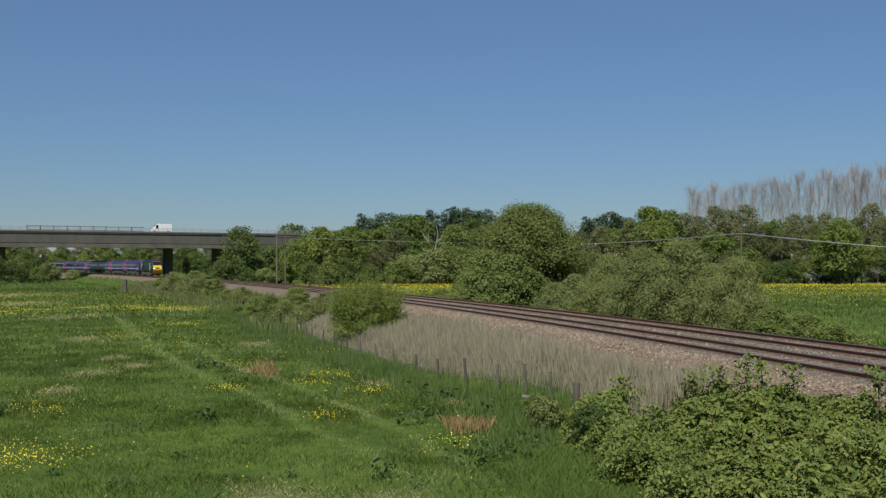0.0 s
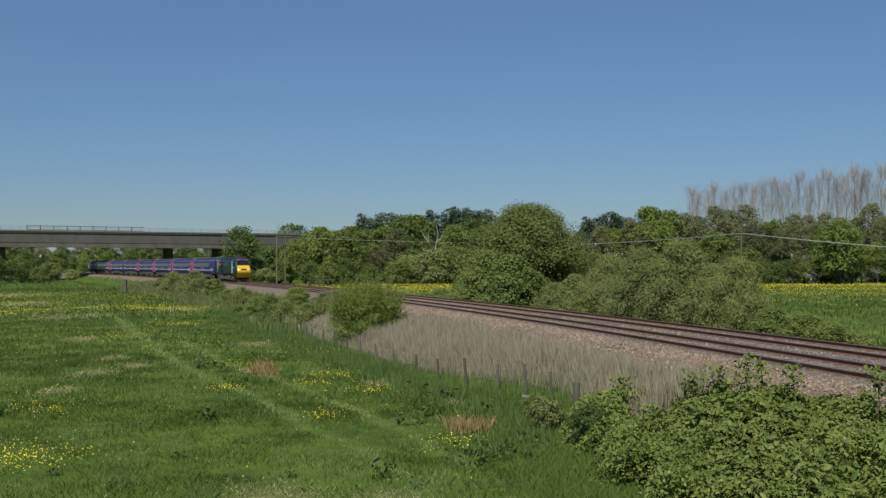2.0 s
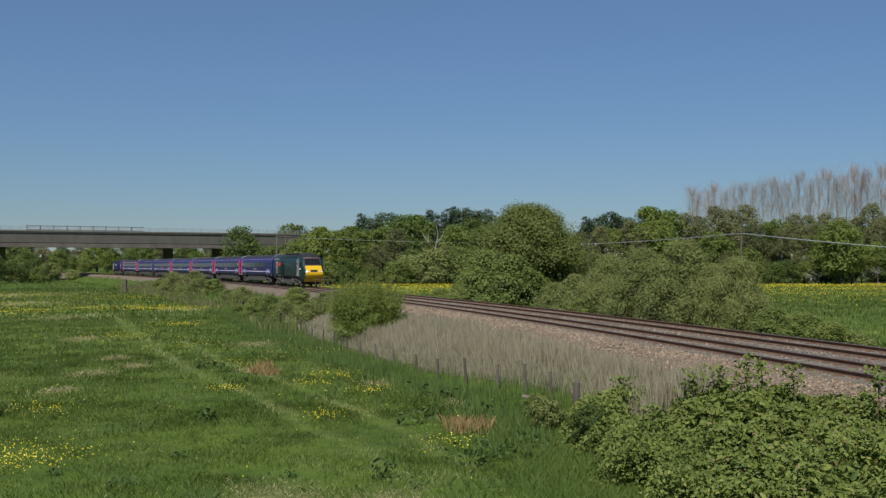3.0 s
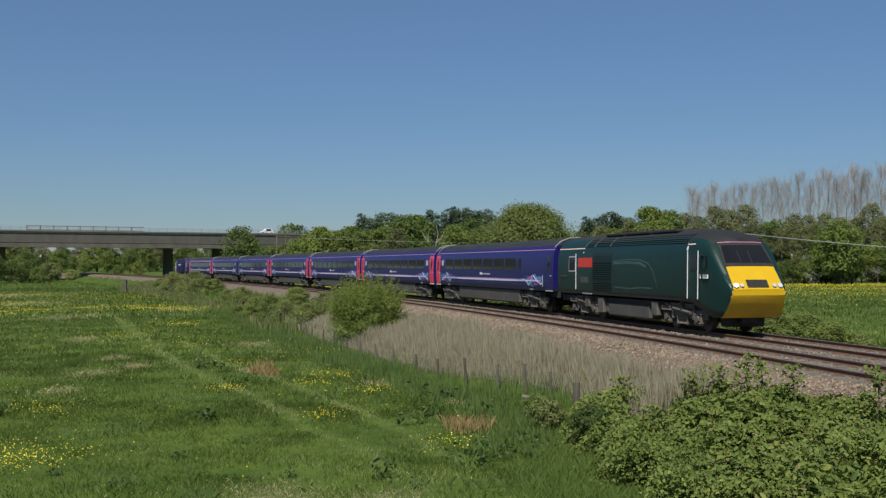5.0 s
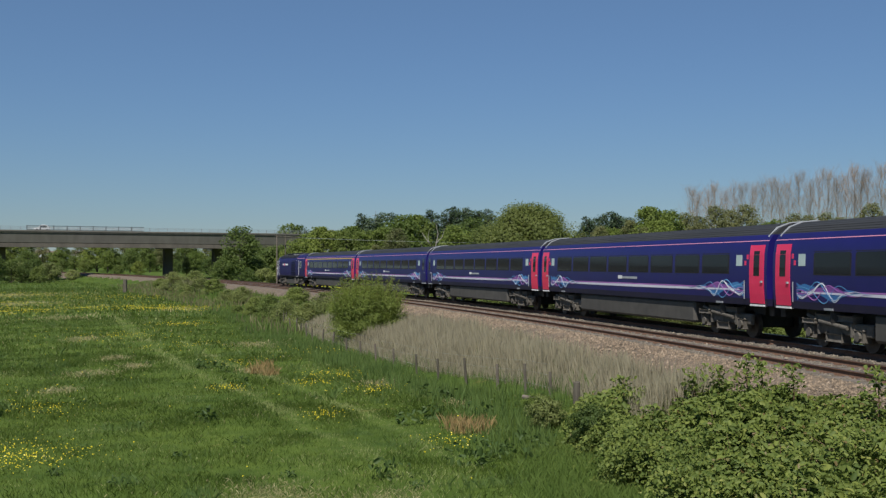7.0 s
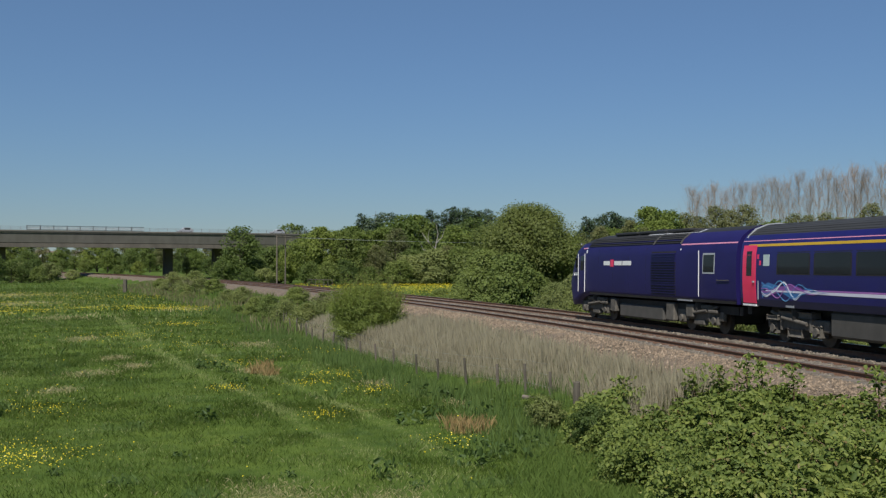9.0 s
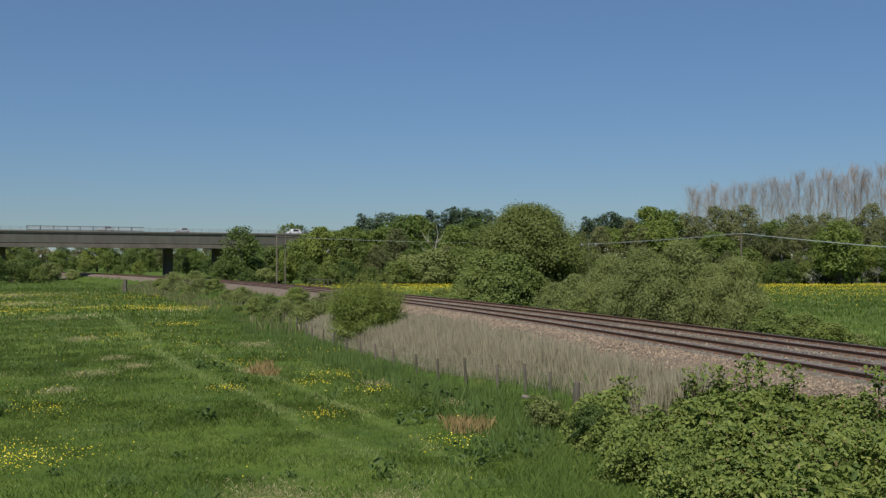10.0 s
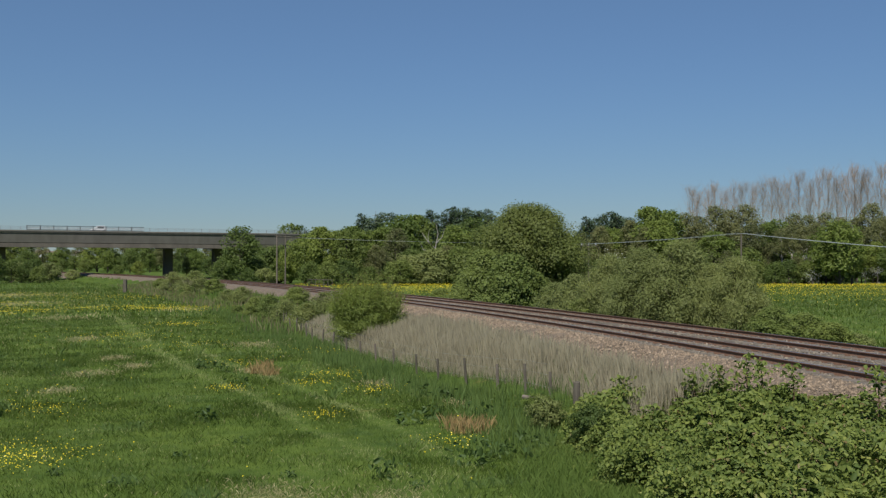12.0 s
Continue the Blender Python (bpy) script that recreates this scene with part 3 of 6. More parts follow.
# wood in the middle
for px, d, k, pr in ((642, 292, 1.0, pine), (665, 300, .95, pine), (690, 296, 1.02, pine), (712, 275, 1.28, oak), (738, 280, 1.30, oak_b), (765, 296, 1.06, pine), (653, 290, .92, pine), (678, 304, 1.04, pine), (780, 304, 1.0, pine), (808, 306, 1.14, pine), (834, 304, 1.08, pine), (860, 306, 1.1, pine), (1053, 300, .94, pine), (1079, 304, 1.06, pine), (1101, 300, .98, pine),
                     (795, 300, 1.10, pine), (820, 298, 1.10, pine), (848, 300, 1.06, pine), (870, 296, 1.0, pine), (806, 262, 1.05, oak), (840, 268, 1.05, dark_b), (892, 285, 1.2, oak),
                     (622, 258, 1.02, oak_b), (650, 262, .95, oak), (676, 258, .98, oak_b), (700, 250, .9, brown), (728, 246, .86, dark), (756, 244, .84, dark), (790, 246, .86, dark), (822, 244, .82, willow),
                     (640, 238, .66, dark), (664, 236, .62, brown), (610, 228, .60, dark), (580, 222, .55, dark), (550, 226, .55, dark), (690, 236, .55, dark), (720, 236, 1.05, willow), (750, 236, 1.1, willow), (780, 236, .95, willow), (768, 238, 1.28, willow), (812, 236, .9, dark), (846, 240, .9, dark)):
    put_tree(pr, px, d, k)
# wood on the right
for px, d, k, pr in ((1040, 290, .95, pine), (1066, 296, 1.0, pine), (1092, 292, 1.0, pine), (1112, 296, .95, pine), (1030, 262, .85, brown), (1060, 256, .95, brown), (985, 255, .95, dark), (1010, 262, .85, oak),
                     (1085, 262, 1.0, oak), (1115, 258, 1.05, brown), (1150, 256, 1.36, oak_b), (1180, 262, 1.32, oak), (1160, 246, 1.1, oak), (1140, 244, .9, brown),
                     (1215, 262, 1.15, brown), (1240, 268, 1.2, brown), (1268, 260, 1.15, brown), (1295, 268, 1.2, brown), (1322, 258, 1.2, brown), (1362, 268, 1.12, oak_b), (1378, 262, 1.0, dark_b),
                     (1405, 270, 1.2, brown), (1432, 266, 1.15, brown), (1460, 270, 1.2, brown), (1490, 272, 1.18, brown), (1516, 270, 1.2, brown), (1545, 268, 1.2, brown), (1572, 270, 1.2, brown),
                     (1200, 244, .8, dark), (1235, 244, .85, dark), (1265, 244, .9, oak), (1295, 242, .85, dark), (1325, 246, .9, dark), (1360, 250, .7, brown),
                     (1486, 230, 1.04, oak), (1508, 236, .90, oak_b), (1384, 246, .82, slender), (1402, 250, .90, slender), (1424, 244, .86, slender), (1440, 252, .92, slender), (1330, 250, .9, slender), (1556, 254, .95, slender), (1462, 240, .9, oak), (1550, 240, .72, oak), (1575, 236, .7, oak_b), (1395, 242, .6, dark), (1372, 238, .55, dark), (1430, 240, .58, dark), (1600, 250, 1.0, brown)):
    put_tree(pr, px, d, k * (rng.uniform(0.90, 1.16) if px > 1195 and pr is brown else 1.0), 0.9 if pr is brown else 1.0)
# understorey along the wood's edge
for px in range(560, 1610, 24):
    put_tree((dark, willow, dark, brown, dark)[(px // 24) % 5], px + rng.uniform(-8, 8), 240 + rng.uniform(-3, 8) - (8 if px < 900 else 0), rng.uniform(0.42, 0.62), 1.15, "low shrub at the wood's edge")
for px in range(-20, 420, 15):
    put_tree((dark, oak, dark_b, dark, brown)[(px // 15) % 5], px + rng.uniform(-6, 6), 470 + rng.uniform(-20, 30), rng.uniform(0.82, 1.08) * (0.80 if 50 < px < 165 else 1), 1.2, "green tree beyond the viaduct")
# scrub on the railway's far side

big_tree = make_tree("field_maple_tree", tree_mesh(9.7, 9.9, M_leaf_maple, M_leaf_maple, 0.12, 0.28, 0.02, 170, 60, 0.86, leaves=100000), "broad rounded green tree beside the railway", "tree")
put_tree(big_tree, 936, 95, 0.96)
bpy.data.objects.remove(big_tree.children[0]); bpy.data.objects.remove(big_tree.children[0]); bpy.data.objects.remove(big_tree)
scrub = make_tree("sallow_bush", tree_mesh(5.2, 5.4, M_leaf_willow, M_leaf_willow, 0.074, 0.10, 0.0, 130, 60, 0.58, 0.62, 46000), "pale green sallow bush with fine leaves", "bush", "scrub beside the railway")
scrub_s = make_tree("sallow_bush", tree_mesh(5.2, 5.4, M_leaf_willow, M_leaf_willow, 0.13, 0.10, 0.0, 90, 44, 0.58, 0.62, 9000), "low pale green sallow bush on the railway bank", "bush", "scrub beside the railway")
scrub_d = make_tree("hawthorn_bush", tree_mesh(4.6, 4.8, M_leaf_bush, M_leaf_bush, 0.12, 0.10, 0.0, 90, 50, 0.6, leaves=14000), "dense green hawthorn bush", "bush", "scrub beside the railway")
for px, d, k, q, pr in ((1078, 62, .74, .95, scrub), (1138, 57, .78, 1.0, scrub), (1206, 55, .88, .95, scrub), (1262, 54, .72, 1.0, scrub), (1302, 52, .78, .80, scrub), (1020, 66, .52, 1.2, scrub_s), (985, 70, .42, 1.3, scrub_s),
                        (860, 88, 1.05, .9, scrub_d), (905, 84, 1.0, 1.0, scrub_d), (945, 84, .8, .9, scrub_d), (830, 92, .7, 1.0, scrub_d), (780, 105, .42, 1.6, scrub_d), (1372, 47, .37, 1.4, scrub_d), (1420, 44, .31, 1.6, scrub_d), (1468, 43, .27, 1.7, scrub_d), (1345, 54, .42, 1.3, scrub_d), (1520, 44, .24, 1.8, scrub_s), (1395, 52, .36, 1.6, scrub_s), (1040, 62, .30, 1.8, scrub_d)):
    put_tree(pr, px, d, k, q)
# bushes on the meadow's side
fence_bush = make_tree("willow_bush", tree_mesh(2.9, 4.0, M_leaf_sallow, M_leaf_sallow, 0.078, 0.05, 0.0, 190, 60, 0.8, 0.30, 62000), "rounded green willow bush with narrow leaves", "bush")


def upright_shoots(count, spread, height):
    """Narrow-leaved shoots that rise out of a bush, leaning outwards."""
    P, stems = [], []
    for k in range(count):
        an, r = rng.uniform(0, 6.28), spread * rng.uniform(0.1, 1) ** 0.6
        h = height * (1.02 - 0.30 * (r / spread) ** 2) * rng.uniform(0.88, 1.08)
        foot, tip = np.array([math.cos(an) * r * 0.35, math.sin(an) * r * 0.35, 0.2]), np.array([math.cos(an) * r, math.sin(an) * r, h])
        t = rng.uniform(0.12, 1.0, 90)[:, None]
        P.append(foot * (1 - t) + tip * t + rng.normal(0, 0.04, (90, 3)))
        stems.append(([tuple(foot), tuple((foot + tip) / 2), tuple(tip)], [0.010, 0.007, 0.003]))
    P = np.concatenate(P)
    V, F = leaf_tris(P, rng.normal(0, 0.6, (len(P), 3)) + np.array([0, -0.5, 0.6]), rng.uniform(0.07, 0.13, len(P)), 0.32)
    TV, TF = tubes(stems, 3)
    return fast_mesh("shoot_foliage", V, F, M_leaf_sallow), fast_mesh("stem_mass", TV, TF, M_stem)


shoot_leaves, shoot_stems = upright_shoots(230, 2.3, 3.55)
tagged(piece("shoot_foliage", shoot_leaves, fence_bush), kind="stuff")
tagged(piece("stem_mass", shoot_stems, fence_bush), kind="stuff")
put_tree(fence_bush, 651, 58, 1.0)
for px, d, k, q, pr in ((476, 84, .42, 1.1, scrub_d), (452, 90, .36, 1.1, scrub_d), (345, 150, .60, 1.5, scrub_s), (308, 165, .60, 1.4, scrub_s), (378, 140, .40, 1.5, scrub_d), (285, 180, .42, 1.4, scrub_d), (545, 74, .33, 1.6, scrub_s), (575, 74, .40, 1.4, scrub_s), (508, 80, .34, 1.4, scrub_s), (525, 92, .36, 1.5, scrub_d), (430, 112, .34, 1.6, scrub_s), (402, 118, .30, 1.6, scrub_s), (330, 135, .22, 2.0, scrub_s), (420, 96, .18, 1.7, scrub_d)):
    put_tree(pr, px, d, k, q)
for proto_ in (oak, oak_b, dark, dark_b, pine, brown, slender, willow, scrub, scrub_s, scrub_d, fence_bush):
    for c_ in list(proto_.children):
        bpy.data.objects.remove(c_)
    bpy.data.objects.remove(proto_)


def poplar_meshes(h):
    """A trunk and many fine ascending boughs, each with its twigs."""
    limbs = [([(0, 0, -0.3), (0.1, 0, h * 0.4), (0, 0.1, h * 0.96)], [0.20, 0.12, 0.02])]
    for i in range(68):
        z = h * (0.34 + 0.56 * rng.uniform(0, 1) ** 0.75)
        an = rng.uniform(0, 6.28)
        ln = (h - z) * rng.uniform(0.25, 0.45) + rng.uniform(1.0, 2.2)
        sp = rng.uniform(0.25, 0.72)
        dx, dy = math.cos(an) * ln * sp, math.sin(an) * ln * sp
        zt = min(z + ln, h)
        limbs.append(([(0, 0, z), (dx * 0.65, dy * 0.65, z + (zt - z) * 0.45), (dx, dy, zt)], [0.034, 0.021, 0.009]))
        for k in range(13):
            t = rng.uniform(0.3, 1.05)
            bx, by, bz = dx * t, dy * t, z + (zt - z) * t ** 1.2
            limbs.append(([(bx, by, bz), (bx + rng.normal(0, 0.5), by + rng.normal(0, 0.5), bz + rng.uniform(0.5, 1.5))], [0.010, 0.005]))
    V, F = tubes(limbs, 3)
    return fast_mesh("boughs", V, F, M_twig)


pop = [poplar_meshes(28.0), poplar_meshes(26.5), poplar_meshes(27.5)]
for k, px in enumerate(range(1222, 1600, 16)):
    d = 305 - (px - 1222) * 0.10
    x, y = far(px + rng.uniform(-5, 5), d)
    t = thing("poplar_tree", pose(x, y, height_at(x, y), 0, 0, rng.uniform(0, 360)), "tall bare brown poplar with upright twigs", "tree", "row of bare poplars")
    sc = 0.925 + 0.13 * (px - 1222) / 350 + rng.uniform(-0.02, 0.02)
    t.scale = (sc, sc, sc)
    tagged(piece("bough_mass", pop[k % 3], t), kind="stuff")


# ---- plants of the meadow ----


def vnoise(x, y, scale, seed=0):
    """Smooth noise from 0 to 1 on the ground plane."""
    u, v = np.asarray(x) / scale + seed * 17.3, np.asarray(y) / scale + seed * 9.1
    i, j = np.floor(u), np.floor(v)
    fu, fv = u - i, v - j
    fu, fv = fu * fu * (3 - 2 * fu), fv * fv * (3 - 2 * fv)

    def h(a, b):
        s = np.sin(a * 127.1 + b * 311.7 + seed * 74.7) * 43758.5453
        return s - np.floor(s)
    return (h(i, j) * (1 - fu) + h(i + 1, j) * fu) * (1 - fv) + (h(i, j + 1) * (1 - fu) + h(i + 1, j + 1) * fu) * fv


FENCE_Y = [10.0, 28.0, 31.2, 35.0, 43.0, 60.0, 91.0, 172.0, 230.0]
FENCE_X = [4.4, 3.3, 3.05, 1.8, -1.1, -6.8, -14.6, -46.0, -70.0]


def fence_x(y):
    return np.interp(y, FENCE_Y, FENCE_X)


RUTS = [[(-25.7, 87.8), (-14.4, 55.8), (-9.8, 43.7), (-6.0, 35.5), (-3.5, 28.6), (-1.8, 24.9), (-0.5, 21.0)],
        [(-14.0, 60.3), (-9.3, 47.6), (-6.2, 40.9), (-4.2, 36.0), (-2.8, 32.8), (-1.4, 29.4), (-0.5, 26.2), (0.6, 23.3)]]
DRY_SPOTS = [(-12.6, 36.6, 0.9), (-13.5, 43.0, 1.2), (-12.6, 45.5, 0.8), (-14.5, 49.5, 1.0), (-9.5, 58.0, 2.2), (-2.2, 39.2, 0.9), (0.47, 33.2, 0.6), (-7.4, 43.8, 0.9), (-30, 90, 5.0), (-45, 120, 8.0), (-60, 150, 12), (-24, 104, 4), (-20, 62, 1.4), (-3.0, 19.9, 1.5), (-1.0, 19.6, 1.2)]
FLOWERS = [(-8.8, 23.2, 1.5, 340), (-10.9, 30.5, 1.1, 90), (-6.96, 35.8, 0.8, 70), (-3.9, 40.8, 1.2, 110), (-2.4, 35.8, 1.0, 80), (-3.2, 30.0, 0.7, 60), (-4.5, 37.5, 0.8, 60), (-18.4, 63.4, 3.0, 160),
           (-38, 97, 6, 760), (-30, 106, 6, 700), (-48, 112, 9, 1000), (-24, 103, 4, 480), (-18, 76, 2.4, 170), (-15, 34, 1.6, 70), (-12.5, 26, 1.5, 80), (0.2, 25.5, 0.8, 60), (-60, 150, 14, 700), (-40, 140, 10, 420), (-13, 56, 3, 90), (-6, 52, 2.2, 60), (-8.5, 46, 2, 60), (-13.5, 33, 2.0, 60)]


PALE_SPOTS = [(-1.9, 25.2, 0.9), (-2.7, 22.4, 0.9), (0.0, 22.2, 0.8), (-0.6, 27.4, 0.6), (-0.4, 20.6, 0.9)]


def rut(x, y):
    best = np.full(len(x), 9.0)
    for path in RUTS:
        for (ax, ay), (bx, by) in zip(path, path[1:]):
            dx, dy = bx - ax, by - ay
            t = np.clip(((x - ax) * dx + (y - ay) * dy) / (dx * dx + dy * dy), 0, 1)
            best = np.minimum(best, np.hypot(x - ax - t * dx, y - ay - t * dy))
    return best


def dryness(x, y):
    out = np.zeros(len(x))
    for cx, cy, r in DRY_SPOTS:
        d2 = ((x - cx) / (r * 0.55)) ** 2 + ((y - cy) / (r * 1.1)) ** 2
        out = np.maximum(out, np.exp(-d2))
    return out


def in_view(x, y):
    return np.abs(x) < 0.42 * y + 1.0


def stuff(name, mesh, label, category):
    return tagged(piece(name, mesh), label, category, kind="stuff")


def on_ground(x, y, lift=0.0):
    return np.stack([x, y, ground_z(x, y) - 0.02 + lift], 1)


def bramble_zone(x, y):
    """Chance of bramble: 1 well inside the thicket, 0 outside it."""
    edge = 3.55 - 0.11 * (y - 20) + 0.35 * np.sin(y * 1.7) + 0.25 * np.sin(y * 4.1 + 1)
    d = offset_from_line(x, y)
    return np.clip((x - edge) / 0.7, 0, 1) * np.clip((27.6 + 0.5 * np.sin(x * 1.9) - y) / 0.8, 0, 1) * np.clip((d - 5.4) / 0.6, 0, 1)


def build_grass():
    xs, ys, ws, hs = [], [], [], []
    for rect, n, w, h in (((-14, 5, 17, 34), 150000, 0.009, 0.125), ((-22, 4, 30, 52), 120000, 0.015, 0.16), ((-36, -4, 48, 90), 80000, 0.030, 0.20), ((-75, -10, 85, 200), 80000, 0.085, 0.28), ((30, 105, 90, 232), 50000, 0.11, 0.30), ((-5, 40, 110, 232), 20000, 0.11, 0.30), ((8, 60, 40, 130), 36000, 0.05, 0.30), ((-150, -40, 185, 330), 26000, 0.16, 0.30)):
        x, y = scatter(lambda a, b: in_view(a, b) * (0.35 + 0.65 * vnoise(a, b, 0.7, 3)), rect, n)
        xs.append(x), ys.append(y)
        ws.append(np.full(len(x), w) * rng.uniform(0.6, 1.5, len(x)))
        hs.append(0.8 * h * rng.uniform(0.5, 1.4, len(x)) * (0.5 + 0.9 * vnoise(x, y, 1.1, 5)))
    x, y, w, h = (np.concatenate(v) for v in (xs, ys, ws, hs))
    meadow_side = (x < fence_x(y) - 0.2) | (offset_from_line(x, y) < -7)
    ok = meadow_side | ((x > 2.0) & (y < 30) & (bramble_zone(x, y) < 0.2) & (offset_from_line(x, y) > 8))
    x, y, w, h = x[ok], y[ok], w[ok], h[ok]
    r, dr = rut(x, y), dryness(x, y)
    big = vnoise(x, y, 3.5, 1) * 0.6 + vnoise(x, y, 1.2, 2) * 0.4
    u = rng.uniform(0, 1, len(x))
    pale = (u < 0.97 * np.exp(-(r / ((0.17 + 0.0043 * y) * (0.6 + 0.9 * vnoise(x, y, 1.7, 9)))) ** 2)) | (u < np.clip((big - 0.60) * 2.4, 0, 0.6)) | (u < 0.06)
    for cx, cy, r0 in PALE_SPOTS:
        pale |= rng.uniform(0, 1, len(x)) < 0.85 * np.exp(-((x - cx) / (0.6 * r0)) ** 2 - ((y - cy) / (1.3 * r0)) ** 2)
    dry = rng.uniform(0, 1, len(x)) < np.clip(dr * 0.95, 0, 0.9) + 0.02
    tall = (vnoise(x, y, 0.8, 8) > 0.86) & ~dry & ~pale
    h = np.where(tall, h * 1.7, h)
    h = np.where(pale, h * 0.7, h)
    h = np.where(dry, h * 0.75, h)
    for sel, m, name, lab in ((~pale & ~dry & ~tall, M_grass, "meadow_grass", "short green meadow grass"), (tall, M_sedge, "grass_tussocks", "darker green grass tussocks in the meadow"), (pale & ~dry, M_grass_light, "pale_grass", "pale trodden grass along wheel ruts"), (dry, M_grass_dry, "dry_grass", "patches of dry straw-coloured grass")):
        V, F = blades(on_ground(x[sel], y[sel]), h[sel], w[sel], 0.5)
        stuff(name, fast_mesh(name, V, F, m), lab, "grass")


build_grass()


def build_dead_tufts():
    """Low flattened straw in the meadow's dry spots and beside the ruts."""
    xs, ys = [], []
    for cx, cy, r in DRY_SPOTS:
        if cy < 66:
            n = int(330 * r * (0.7 if r > 1.9 else 1.0) * (3.0 if cy < 22 else 1.0))
            xs.append(cx + rng.normal(0, r * 0.36, n))
            ys.append(cy + rng.normal(0, r * 0.5, n))
    x, y = np.concatenate(xs), np.concatenate(ys)
    V, F = blades(on_ground(x, y, 0.06), rng.uniform(0.05, 0.15, len(x)) * np.clip(y / 38, 0.45, 1), rng.uniform(0.006, 0.012, len(x)) * np.clip(y / 36, 0.5, 1), 0.9)
    stuff("dead_grass_tufts", fast_mesh("dead_grass_tufts", V, F, M_grass_dry), "flattened tufts of straw-coloured dead grass", "grass")


build_dead_tufts()


def build_flowers():
    P = []
    for cx, cy, r, n in FLOWERS:
        n = int(n * 1.6)
        x, y = cx + rng.normal(0, r * 0.5, n), cy + rng.normal(0, r * 0.7, n)
        P.append(np.stack([x, y, ground_z(x, y) + rng.uniform(0.16, 0.30, n), np.full(n, 0.024 + 0.0002 * cy)], 1))
    x, y = scatter(lambda a, b: in_view(a, b) * (a < fence_x(b) - 1.0) * vnoise(a, b, 6, 11) ** 3, (-60, 3, 20, 170), 5000)
    P.append(np.stack([x, y, ground_z(x, y) + rng.uniform(0.15, 0.28, len(x)), 0.026 + 0.0003 * y], 1))
    x, y = scatter(lambda a, b: in_view(a, b) * (offset_from_line(a, b) < -12) * np.clip((b - 90) / 120, 0, 1) ** 1.7 * (0.12 + vnoise(a * 0.4, b, 9, 12) ** 2), (-30, 110, 80, 236), 190000)
    P.append(np.stack([x, y, ground_z(x, y) + rng.uniform(0.25, 0.45, len(x)), np.full(len(x), 0.078)], 1))
    P = np.concatenate(P)
    V, F = leaf_quads(P[:, :3], rng.normal(0, 0.5, (len(P), 3)) + np.array([0, -0.4, 1]), P[:, 3] * rng.uniform(0.7, 1.4, len(P)), 0.95, 0.1)
    stuff("buttercup_flowers", fast_mesh("petals", V, F, M_petal), "scattered yellow buttercups in the meadow", "flowers")


build_flowers()


